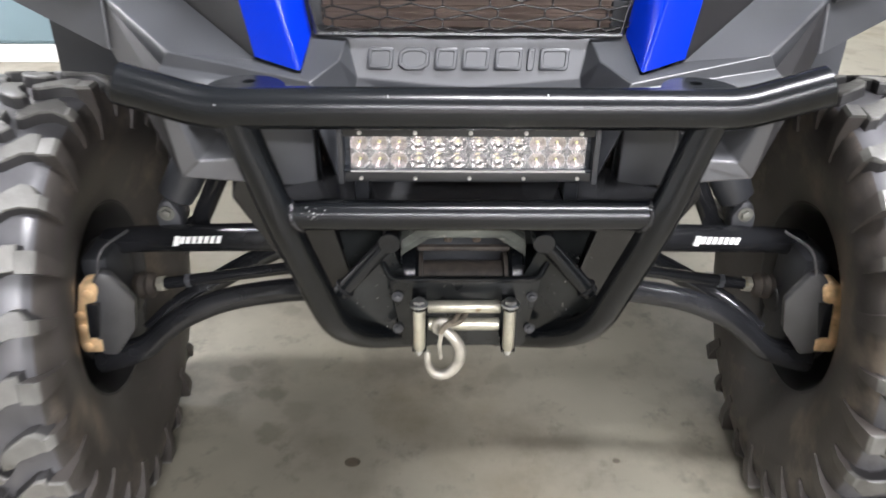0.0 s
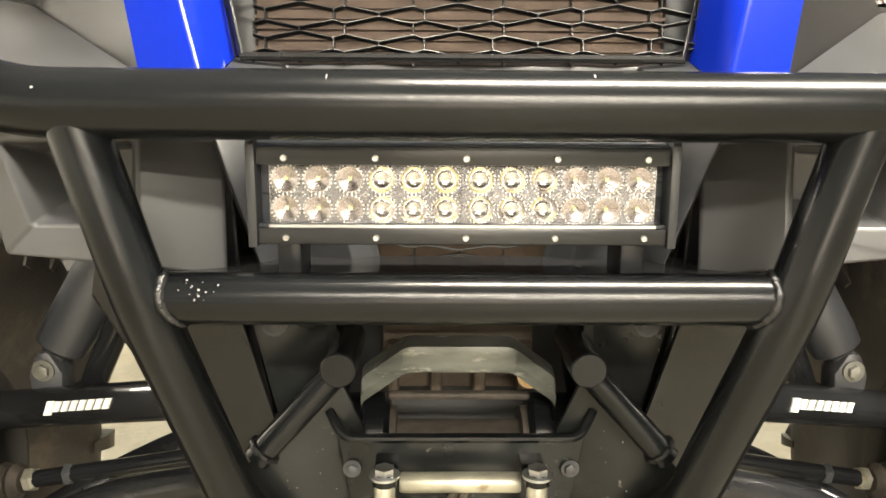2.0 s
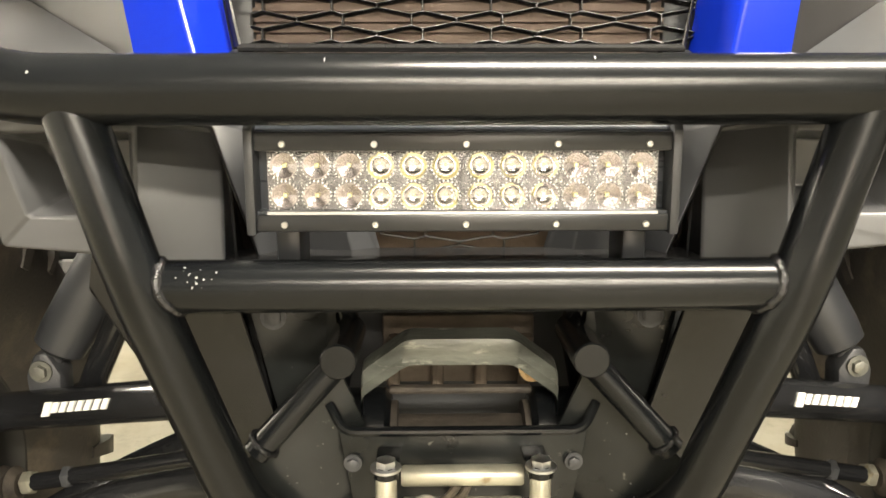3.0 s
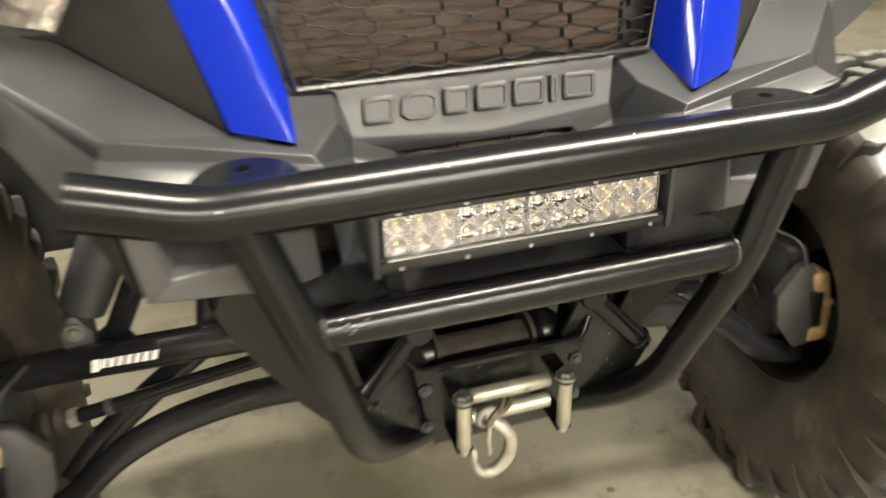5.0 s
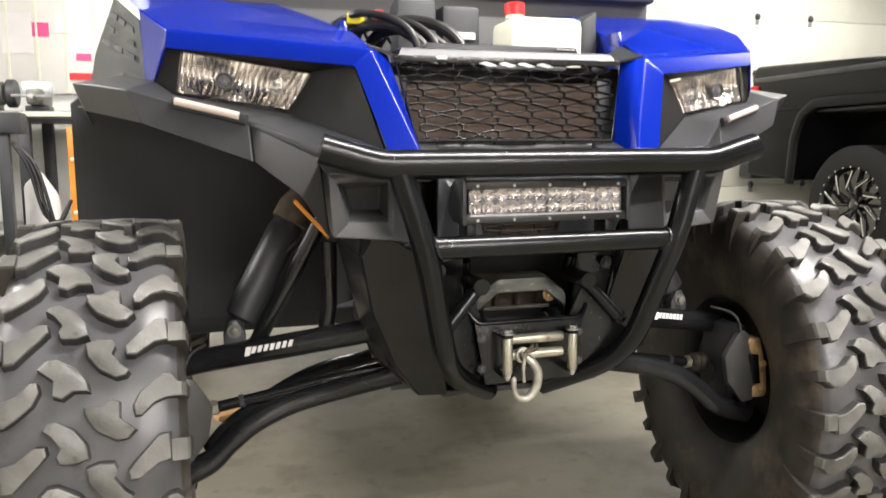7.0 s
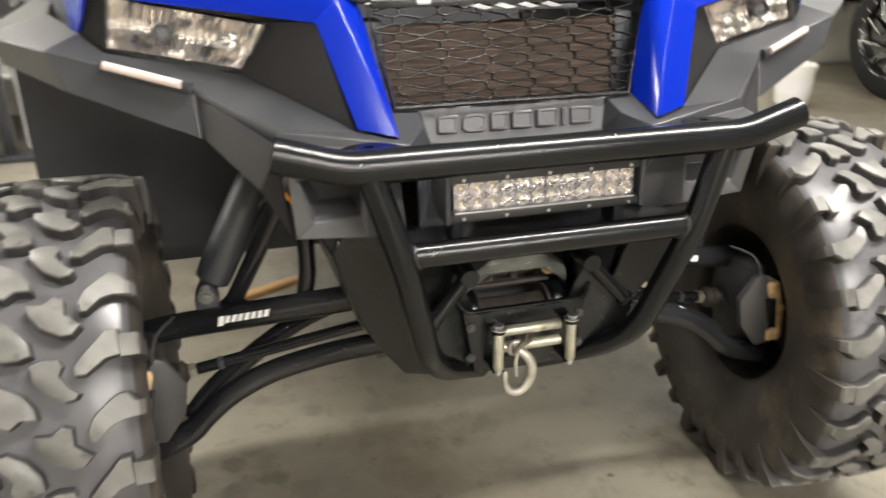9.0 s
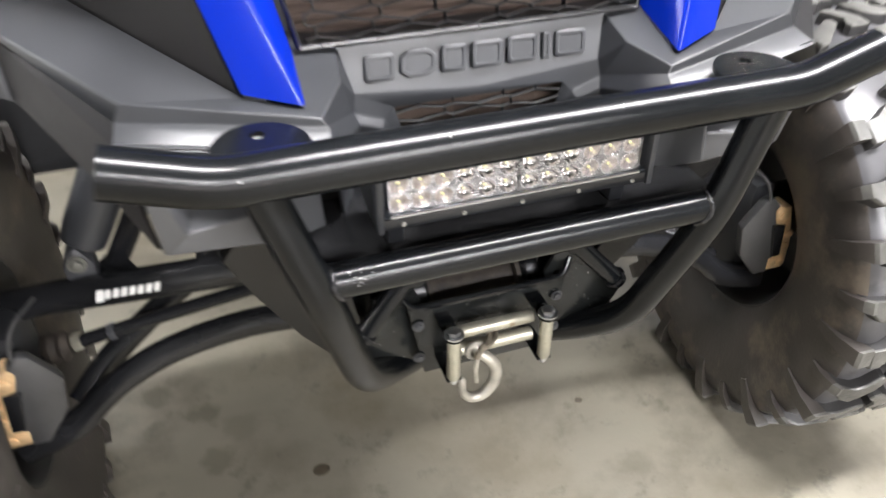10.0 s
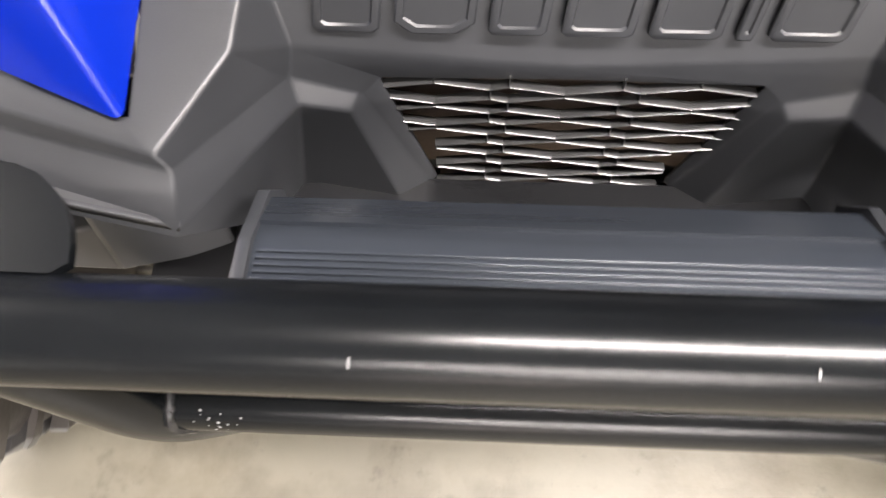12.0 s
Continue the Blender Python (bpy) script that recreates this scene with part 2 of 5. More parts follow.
M_ORANGE = material("orange_paint", (0.80, 0.30, 0.03), 0.45, vary=0.1, scale=20)
M_HOSE = material("black_hose_rubber", (0.012, 0.012, 0.012), 0.38, vary=0.3, scale=20)
M_SCRATCH = material("bare_metal_scratch", (0.24, 0.24, 0.24), 0.4, 0.2, vary=0.2, scale=90)
M_WELD = material("weld_bead", (0.016, 0.016, 0.017), 0.16, 0.1, vary=0.3, scale=120, bump=0.8, bump_scale=300)
M_TRUCK = material("black_truck_paint", (0.004, 0.004, 0.005), 0.25, vary=0.15, scale=2, spec=0.2)
M_TRUCKTYRE = material("truck_tyre_rubber", (0.013, 0.013, 0.013), 0.7, vary=0.2, scale=9, bump=0.3, bump_scale=90, spec=0.25)
M_GLOSSBLACK = material("gloss_black_alloy", (0.012, 0.012, 0.013), 0.15, vary=0.1, scale=9, coat=1.0)
M_TEAL = material("grey_blue_sheet_metal", (0.17, 0.24, 0.27), 0.35, vary=0.06, scale=3)
M_WHITE = material("white_laminate", (0.78, 0.77, 0.73), 0.5, vary=0.05, scale=3)
M_TIMBER = material("varnished_timber", (0.42, 0.24, 0.10), 0.45, vary=0.25, scale=30, stretch=(0.2, 1, 1))
M_PAPER = material("paper", (0.82, 0.80, 0.80), 0.8, vary=0.05, scale=6)
M_PINK = material("pink_paper", (0.75, 0.10, 0.28), 0.8, vary=0.1, scale=6)
M_LENS = glass("clear_lens", (0.96, 0.96, 0.95), 0.03)
M_LED = material("yellow_led_chip", (0.78, 0.75, 0.36), 0.5, vary=0.1, scale=200)
M_TAIL = material("red_tail_lens", (0.55, 0.01, 0.02), 0.15, vary=0.1, scale=20, coat=0.8)
M_PANE = glow("daylit_frosted_pane", (1.0, 0.88, 0.84), 6.0)
M_DIFFUSER = glow("lamp_diffuser", (1.0, 0.97, 0.9), 6.0)


# ---------------------------------------------------------------- mesh helpers
def attach(ob, parent):
    """Makes ob a part of parent; places stay those of the room."""
    if parent:
        ob.parent = parent
        if not parent.parent:
            ob.matrix_parent_inverse = Matrix.LocRotScale(parent.location, parent.rotation_euler, None).inverted()


def link_mesh(name, bm, mat, parent=None, label="", sharp=35.0):
    me = bpy.data.meshes.new(name)
    bm.normal_update()
    bm.to_mesh(me)
    bm.free()
    for m in mat if isinstance(mat, (list, tuple)) else (mat,):
        me.materials.append(m)
    me.polygons.foreach_set("use_smooth", [True] * len(me.polygons))
    me.set_sharp_from_angle(angle=radians(sharp))
    ob = new(name, me)
    attach(ob, parent)
    if label:
        ob["label"] = label
    return ob


def part(name, bm, mat, parent, label="", sharp=35.0):
    """One mesh object under a thing or under a part."""
    return link_mesh(name, bm, mat, parent, label, sharp)


def moulded(name, bm, mat, parent, label=""):
    """A part whose rounded edges flow into its flat faces."""
    ob = link_mesh(name, bm, mat, parent, label, 180.0)
    soft = ob.modifiers.new("weighted_normals", "WEIGHTED_NORMAL")
    soft.mode, soft.weight, soft.keep_sharp = "FACE_AREA", 95, False
    return ob


def thing(name, label, category, at=(0, 0, 0), group="", kind=""):
    ob = new(name)
    ob.location = at
    ob.empty_display_size = 0.05
    return tagged(ob, label, category, group, kind)


def holder(name, parent, label=""):
    ob = new(name)
    attach(ob, parent)
    ob.empty_display_size = 0.03
    if label:
        ob["label"] = label
    return ob


def add_faces(bm, verts, faces, index=0):
    vs = [bm.verts.new(v) for v in verts]
    for f in faces:
        try:
            bm.faces.new([vs[i] for i in f]).material_index = index
        except ValueError:
            pass
    return vs


def box(bm, x0, x1, y0, y1, z0, z1, bevel=0.0, m=None, index=0):
    v = [(x, y, z) for x in (x0, x1) for y in (y0, y1) for z in (z0, z1)]
    vs = [bm.verts.new((m @ Vector(p)) if m else p) for p in v]
    fs = [bm.faces.new([vs[i] for i in f]) for f in ((0, 1, 3, 2), (4, 6, 7, 5), (0, 4, 5, 1), (2, 3, 7, 6), (0, 2, 6, 4), (1, 5, 7, 3))]
    for f in fs:
        f.material_index = index
    if bevel:
        es = list({e for f in fs for e in f.edges})
        bmesh.ops.bevel(bm, geom=es, offset=bevel, segments=2, affect="EDGES", profile=0.5, material=index)


def boxed(*args, **kw):
    bm = bmesh.new()
    box(bm, *args, **kw)
    return bm


def fillet(pts, rad, steps=6):
    """A polyline with its inner corners rounded."""
    pts = [Vector(p) for p in pts]
    out = [pts[0]]
    for a, b, c in zip(pts, pts[1:], pts[2:]):
        u, w = (a - b), (c - b)
        d = min(rad, u.length * 0.48, w.length * 0.48)
        p, q = b + u.normalized() * d, b + w.normalized() * d
        for k in range(steps + 1):
            t = k / steps
            out.append(p * (1 - t) ** 2 + b * 2 * t * (1 - t) + q * t * t)
    return out + [pts[-1]]


def spline(pts, steps=6):
    """A smooth curve through points."""
    p = [Vector(q) for q in pts]
    p = [p[0] * 2 - p[1]] + p + [p[-1] * 2 - p[-2]]
    out = []
    for a, b, c, d in zip(p, p[1:], p[2:], p[3:]):
        for k in range(steps):
            t = k / steps
            out.append(0.5 * (2 * b + (c - a) * t + (2 * a - 5 * b + 4 * c - d) * t * t + (3 * b - a - 3 * c + d) * t ** 3))
    return out + [p[-2]]


def sweep(bm, pts, r, seg=16, cap=True, flat=1.0, index=0):
    """A round bar along a polyline; r may be a list, flat squeezes it across."""
    pts = [Vector(p) for p in pts]
    rs = r if isinstance(r, (list, tuple)) else [r] * len(pts)
    tang = [(pts[min(i + 1, len(pts) - 1)] - pts[max(i - 1, 0)]).normalized() for i in range(len(pts))]
    ref = Vector((0, 0, 1)) if abs(tang[0].z) < 0.9 else Vector((0, 1, 0))
    nrm = (ref - tang[0] * ref.dot(tang[0])).normalized()
    rings = []
    for p, t, rad in zip(pts, tang, rs):
        nrm = (nrm - t * nrm.dot(t)).normalized()
        bi = t.cross(nrm)
        rings.append([bm.verts.new(p + (nrm * math.cos(a) + bi * math.sin(a) * flat) * rad) for a in (2 * math.pi * k / seg for k in range(seg))])
    for a, b in zip(rings, rings[1:]):
        for k in range(seg):
            bm.faces.new((a[k], a[(k + 1) % seg], b[(k + 1) % seg], b[k])).material_index = index
    if cap:
        bm.faces.new(rings[0][::-1]).material_index = index
        bm.faces.new(rings[-1]).material_index = index
    return rings


def swept(pts, r, **kw):
    bm = bmesh.new()
    sweep(bm, pts, r, **kw)
    return bm


def lathe(bm, profile, origin, axis, seg=48, index=0, close=False):
    """Profile rows of (distance along the axis, radius) turned about an axis through origin."""
    ax = Vector(axis).normalized()
    ref = Vector((0, 0, 1)) if abs(ax.z) < 0.9 else Vector((0, 1, 0))
    u = (ref - ax * ref.dot(ax)).normalized()
    w = ax.cross(u)
    o = Vector(origin)
    rings = [[bm.verts.new(o + ax * d + (u * math.cos(a) + w * math.sin(a)) * r) for a in (2 * math.pi * k / seg for k in range(seg))] for d, r in profile]
    pairs = list(zip(rings, rings[1:])) + ([(rings[-1], rings[0])] if close else [])
    for a, b in pairs:
        for k in range(seg):
            bm.faces.new((a[k], a[(k + 1) % seg], b[(k + 1) % seg], b[k])).material_index = index
    return rings


def lathed(profile, origin, axis, seg=48, caps=True, **kw):
    bm = bmesh.new()
    rings = lathe(bm, profile, origin, axis, seg, **kw)
    if caps:
        bm.faces.new(rings[0][::-1])
        bm.faces.new(rings[-1])
    bmesh.ops.recalc_face_normals(bm, faces=bm.faces[:])
    return bm


def hexbolt(at, axis, r=0.009, h=0.007):
    """A hexagon head on a washer."""
    bm = bmesh.new()
    rings = lathe(bm, [(0, r * 1.5), (h * 0.25, r * 1.5)], at, axis, 20)
    bm.faces.new(rings[-1])
    rings = lathe(bm, [(h * 0.25, r), (h * 0.9, r), (h, r * 0.8)], at, axis, 6)
    bm.faces.new(rings[-1])
    bmesh.ops.recalc_face_normals(bm, faces=bm.faces[:])
    return bm


def shell(verts, faces, thick=0.004, bevel=0.003, mirror=False, segs=2, flip=False):
    """Facets with rounded edges and a thickness to the back."""
    bm = bmesh.new()
    add_faces(bm, verts, faces)
    if mirror:
        add_faces(bm, [(-x, y, z) for x, y, z in verts], [f[::-1] for f in faces])
    bmesh.ops.remove_doubles(bm, verts=bm.verts[:], dist=0.0005)
    bmesh.ops.recalc_face_normals(bm, faces=bm.faces[:])
    bm.normal_update()
    front = sum(f.normal.y * f.calc_area() for f in bm.faces)
    if (front > 0) != flip:
        bmesh.ops.reverse_faces(bm, faces=bm.faces[:])
    if bevel:
        es = [e for e in bm.edges if len(e.link_faces) == 2 and e.calc_face_angle(0) > radians(6)]
        bmesh.ops.bevel(bm, geom=es, offset=bevel, segments=segs, affect="EDGES", profile=0.5, clamp_overlap=True)
    if thick:
        bm.normal_update()
        bmesh.ops.solidify(bm, geom=bm.faces[:], thickness=thick)
    return bm


def side(pts, s):
    return [(s * x, y, z) for x, y, z in pts]


def slab(outline, normal, depth, bevel=0.0):
    """A flat plate: an outline pushed back against its normal."""
    bm = bmesh.new()
    n = Vector(normal).normalized()
    a = [bm.verts.new(Vector(p)) for p in outline]
    b = [bm.verts.new(Vector(p) - n * depth) for p in outline]
    bm.faces.new(a)
    bm.faces.new(b[::-1])
    k = len(a)
    for i in range(k):
        bm.faces.new((a[i], b[i], b[(i + 1) % k], a[(i + 1) % k]))
    bmesh.ops.recalc_face_normals(bm, faces=bm.faces[:])
    if bevel:
        bmesh.ops.bevel(bm, geom=bm.edges[:], offset=bevel, segments=2, affect="EDGES", profile=0.5)
    return bm


def mesh_of(name, bm, mats):
    me = bpy.data.meshes.new(name)
    bm.to_mesh(me)
    bm.free()
    for m in mats:
        me.materials.append(m)
    me.polygons.foreach_set("use_smooth", [True] * len(me.polygons))
    me.set_sharp_from_angle(angle=radians(38))
    return me


# ---------------------------------------------------------------- the room
X0, X1, Y0, Y1 = -3.6, 6.6, -9.0, 6.0


def wall(name, *dims, mat=M_WALL):
    ob = link_mesh(name, boxed(*dims), mat)
    return tagged(ob, "plain off-white painted garage wall", "wall", kind="structure")


floor = tagged(link_mesh("floor", boxed(X0, X1, Y0, Y1, -0.12, 0.0), M_CONCRETE), "smooth greenish-beige concrete garage floor with faint stains", "floor", kind="structure")
wall("wall_back", X0 - 0.15, X1 + 0.15, Y1, Y1 + 0.15, 0, CEILING)
wall("wall_front", X0 - 0.15, X1 + 0.15, Y0 - 0.15, Y0, 0, CEILING)
wall("wall_side", X0 - 0.15, X0, Y0, Y1, 0, CEILING)
wall("wall_far_side", X1, X1 + 0.15, Y0, Y1, 0, CEILING)
tagged(link_mesh("ceiling", boxed(X0 - 0.15, X1 + 0.15, Y0 - 0.15, Y1 + 0.15, CEILING, CEILING + 0.12), M_CEIL), "plain white garage ceiling", "ceiling", kind="structure")


# ---------------------------------------------------------------- the side-by-side vehicle
utv = thing("side_by_side_vehicle", "blue and dark grey off-road buggy with its hood removed", "vehicle", (0, 1.2, 0))


def under(name, label=""):
    return holder(name, utv, label)


# --- bumper
bumper = under("bumper", "black powder-coated tubular steel front bumper")
TOP_R, LOW_R, UP_R = 0.0213, 0.0170, 0.0182


def tab_plate(x0, n=40):
    """A half-round plate with a round hole, edges and all."""
    bm = bmesh.new()
    hole = Vector((x0, 0.861, 0))
    rows = [[], [], [], []]
    for k in range(n):
        d = Vector((math.cos(2 * math.pi * k / n), math.sin(2 * math.pi * k / n), 0))
        r = 0.007
        while True:
            p = hole + d * r
            if p.y < 0.836 or ((p.x - x0) / 0.041) ** 2 + ((p.y - 0.838) / 0.044) ** 2 > 1 and p.y >= 0.838:
                break
            r += 0.0005
        for lst, q, z in zip(rows, (hole + d * 0.0065, p, p, hole + d * 0.0065), (0.8775, 0.8775, 0.8725, 0.8725)):
            lst.append(bm.verts.new((q.x, q.y, z)))
    for a, b in zip(rows, rows[1:] + rows[:1]):
        for k in range(n):
            bm.faces.new((a[k], a[(k + 1) % n], b[(k + 1) % n], b[k]))
    bmesh.ops.recalc_face_normals(bm, faces=bm.faces[:])
    return bm


def bumper_tubes():
    pts = [(-0.352, 0.823, 0.887), (-0.270, 0.819, 0.8635), (0.270, 0.819, 0.8635), (0.352, 0.823, 0.887)]
    part("top_tube", swept(fillet(pts, 0.022, 5), TOP_R, seg=32), M_STEEL, bumper)
    part("cross_tube", swept([(-0.203, 0.823, 0.742), (0.203, 0.823, 0.742)], LOW_R, seg=28), M_STEEL, bumper)
    for s in (-1, 1):
        up = fillet(side([(0.240, 0.820, 0.852), (0.204, 0.8165, 0.734), (0.163, 0.866, 0.566), (0.132, 0.910, 0.518), (0.050, 0.983, 0.468)], s), 0.036, 8)
        part("upright_tube", swept(up, UP_R, seg=28), M_STEEL, bumper)
        saddle = []
        for k in range(33):
            a = 2 * math.pi * k / 32
            y, z = 0.823 + LOW_R * math.cos(a), 0.742 + LOW_R * math.sin(a)
            mid = 0.204 + (z - 0.735) * 0.3077
            saddle.append((s * (mid - math.sqrt(max(0.0, UP_R ** 2 - (y - 0.818) ** 2)) - 0.001), y, z))
        part("weld", swept(saddle, [0.0028 + 0.0005 * math.sin(2.4 * k) for k in range(33)], seg=8, cap=False), M_WELD, bumper)
        part("brace_tube", swept(side([(0.096, 0.905, 0.663), (0.158, 0.893, 0.596)], s), 0.0108, seg=18), M_STEEL, bumper)
        ring = [(s * 0.1515 + 0.0118 * math.cos(a) * 0.73, 0.894 + 0.0118 * math.sin(a), 0.603 + s * 0.0118 * math.cos(a) * 0.68) for a in (2 * math.pi * k / 20 for k in range(21))]
        part("weld", swept(ring, [0.0022 + 0.0005 * math.sin(2.4 * k) for k in range(21)], seg=8, cap=False), M_WELD, bumper)
        stub = lathed([(0, 0.0127), (0.001, 0.0137), (0.085, 0.0137)], (s * 0.094, 0.890, 0.668), (0, 1, 0), 28)
        part("mount_stub", stub, M_STEEL, bumper, "short black stub tube with a flat end cap")
        part("light_tab", tab_plate(s * 0.233), M_STEEL, bumper, "half-round black mounting tab with a hole")
    for s in (-1, 1):
        g = side([(x, 0.925 - (x - 0.10) * 0.28, z) for x, z in ((0.100, 0.655), (0.172, 0.58), (0.150, 0.52), (0.085, 0.50), (0.078, 0.60))], s)
        part("gusset_plate", slab(g, (0, -1, 0), 0.005), M_PLATE, bumper, "scuffed black steel gusset plate")


bumper_tubes()

# --- light bar
light_bar = under("light_bar", "black double-row LED light bar with clear lens")
LBX0, LBX1 = -0.137, 0.129


def light_bar_parts():
    prof = [(0.842, 0.7755), (0.842, 0.7870), (0.8545, 0.7870), (0.8545, 0.8250), (0.842, 0.8265), (0.842, 0.8380), (0.850, 0.8425), (0.868, 0.8400), (0.8785, 0.8345), (0.8795, 0.8368), (0.898, 0.8235), (0.909, 0.8020), (0.905, 0.787), (0.88, 0.778)]
    bm = bmesh.new()
    a = [bm.verts.new((LBX0, y, z)) for y, z in prof]
    b = [bm.verts.new((LBX1, y, z)) for y, z in prof]
    n = len(prof)
    for i in range(n):
        bm.faces.new((a[i], a[(i + 1) % n], b[(i + 1) % n], b[i]))
    bm.faces.new(a)
    bm.faces.new(b[::-1])
    bmesh.ops.recalc_face_normals(bm, faces=bm.faces[:])
    part("housing", bm, M_BARALLOY, light_bar, "grey finned aluminium housing", sharp=20)
    for k in range(5):
        y = 0.8490 + 0.0034 * k
        part("cooling_rib", boxed(LBX0 + 0.002, LBX1 - 0.002, y, y + 0.0014, 0.838, 0.8446 - 0.0006 * k, bevel=0.0003), M_BARALLOY, light_bar)
    part("top_rail", boxed(LBX0, LBX1, 0.8385, 0.846, 0.8256, 0.8380, bevel=0.0012), M_BARBLACK, light_bar)
    part("bottom_rail", boxed(LBX0, LBX1, 0.8385, 0.846, 0.7738, 0.7850, bevel=0.0012), M_BARBLACK, light_bar)
    part("reflector_plate", boxed(LBX0 + 0.009, LBX1 - 0.009, 0.8538, 0.8544, 0.7870, 0.8262), M_REFPLATE, light_bar)
    part("trim_strip", boxed(LBX0 + 0.007, LBX1 - 0.007, 0.8395, 0.8420, 0.7850, 0.7868), M_ALLOY, light_bar)
    part("divider", boxed(-0.0048, -0.0036, 0.8425, 0.8463, 0.7882, 0.8255), M_REFPLATE, light_bar)
    for x in (LBX0, LBX1):
        s = -1 if x < 0 else 1
        outline = [(x, y, z) for y, z in [(0.836, 0.772), (0.836, 0.839), (0.844, 0.8475), (0.868, 0.8440), (0.899, 0.828), (0.913, 0.803), (0.908, 0.784), (0.885, 0.774)]]
        part("end_cap", slab(outline, (s, 0, 0), -0.006, 0.001), M_BLACKPL, light_bar)
        part("bracket", boxed(x - s * 0.016 - 0.008, x - s * 0.016 + 0.008, 0.860, 0.900, 0.7425, 0.778, bevel=0.002), M_BARBLACK, light_bar)
    for k in range(5):
        x = -0.119 + 0.0583 * k
        for z in (0.8300, 0.7785):
            part("screw", lathed([(0, 0.0023), (0.0012, 0.0023), (0.0018, 0.0018), (0.0018, 0.0011), (0.0008, 0.0010), (0.0008, 0.0001)], (x, 0.8385, z), (0, -1, 0), 12), M_SCREW, light_bar)
    # reflector cells: a ribbed square flange round a cup, deep and smooth in the middle, ringed in the outer thirds
    seg, hx, hz = 24, 0.0104, 0.00975
    deep_rows = [(0.0004, 0.0086), (0.0018, 0.0080), (0.0034, 0.0071), (0.0048, 0.0058), (0.0058, 0.0042), (0.0062, 0.0026), (0.0062, 0.0012)]
    ring_rows = [(0.0004, 0.0086)]
    for k in range(8):
        r = 0.0082 - 0.00086 * k
        ring_rows += [(0.0010 + 0.0005 * k, r), (0.0004 + 0.0005 * k, r - 0.0005)]

    def cell_mesh(rows, cup):
        bm = bmesh.new()
        square, circle = [], []
        for k in range(seg):
            a = 2 * math.pi * k / seg
            c, q = math.cos(a), math.sin(a)
            g = 1 / max(abs(c), abs(q))
            square.append(bm.verts.new((hx * c * g, 0, hz * q * g)))
            circle.append(bm.verts.new((0.0088 * c, 0, 0.0088 * q)))
        rings = [square, circle] + [[bm.verts.new((r * math.cos(2 * math.pi * k / seg), d, r * math.sin(2 * math.pi * k / seg))) for k in range(seg)] for d, r in rows]
        for j, (a, b) in enumerate(zip(rings, rings[1:])):
            for k in range(seg):
                bm.faces.new((a[k], a[(k + 1) % seg], b[(k + 1) % seg], b[k])).material_index = 0 if j == 0 else 1
        bm.faces.new(rings[-1]).material_index = 2
        bmesh.ops.recalc_face_normals(bm, faces=bm.faces[:])
        if sum(f.normal.y for f in bm.faces) > 0:
            bmesh.ops.reverse_faces(bm, faces=bm.faces[:])
        return mesh_of("reflector_cell", bm, (M_REFPLATE, cup, M_KNUCKLE))

    beads = bmesh.new()
    for k in range(22):
        a = 2 * math.pi * k / 22
        c = Vector((0.00945 * math.cos(a), -0.0002, 0.00945 * math.sin(a)))
        add_faces(beads, [c + Vector(o) * 0.0005 for o in ((1, 0, 0), (-1, 0, 0), (0, -1, 0), (0, 1, 0), (0, 0, 1), (0, 0, -1))], [(0, 4, 2), (4, 1, 2), (1, 5, 2), (5, 0, 2)])
    deep_me, ring_me = cell_mesh(deep_rows, M_CUP), cell_mesh(ring_rows, M_RINGCUP)
    bead_me = mesh_of("lens_ring", beads, (M_STICKER,))
    deep_chip = mesh_of("led_chip", boxed(-0.0009, 0.0009, 0.0054, 0.0061, -0.0009, 0.0009), (M_LED,))
    ring_chip = mesh_of("led_chip", boxed(-0.0011, 0.0011, 0.0030, 0.0044, -0.0011, 0.0011), (M_LED,))
    for k in range(12):
        x = -0.1195 + 0.02095 * k + (0.001 if k > 5 else -0.0005)
        for z in (0.8158, 0.7963):
            deep = 2 < k < 9
            for nm, me in (("reflector_cell", deep_me if deep else ring_me), ("led_chip", deep_chip if deep else ring_chip), ("lens_ring", bead_me)):
                ob = new(nm, me)
                ob.location = (x, 0.8464, z)
                ob.parent = light_bar
    for x in (-0.1085, -0.0677, -0.0255, 0.0175, 0.0591, 0.0982):
        for dx, dz in ((0.0014, 0.0), (-0.0014, 0.0), (0.0, 0.0014), (0.0, -0.0014)):
            part("stud", lathed([(0, 0.0012), (0.001, 0.0010), (0.0018, 0.0002)], (x + dx, 0.8464, 0.80605 + dz), (0, -1, 0), 8), M_CHROME, light_bar)
    part("lens", boxed(LBX0 + 0.008, LBX1 - 0.008, 0.8412, 0.8422, 0.7882, 0.8262), M_LENS, light_bar, "clear polycarbonate lens").visible_shadow = False


light_bar_parts()

# --- body panels, given for one half
T, OL, IL = (0.186, 0.902, 0.876), (0.237, 0.919, 0.887), (0.183, 0.982, 0.898)
BTI, BB, GI = (0.245, 0.983, 1.042), (0.275, 0.972, 1.016), (0.213, 1.02, 1.04)
BF, FF, FL = (0.562, 1.105, 1.052), (0.558, 1.103, 1.080), (0.582, 1.128, 1.000)
PT, PB, PK, G = (0.142, 0.980, 0.894), (0.131, 0.961, 0.852), (0.147, 0.936, 0.879), (0.175, 0.892, 0.867)
K, KS, KB = (0.337, 0.930, 0.889), (0.344, 0.927, 0.874), (0.346, 0.893, 0.868)
ST, SB = (0.169, 0.889, 0.860), (0.168, 0.870, 0.843)
PA, PBB, PA2, PB2 = (0.134, 0.956, 0.835), (0.102, 0.957, 0.8227), (0.130, 0.947, 0.826), (0.106, 0.951, 0.815)
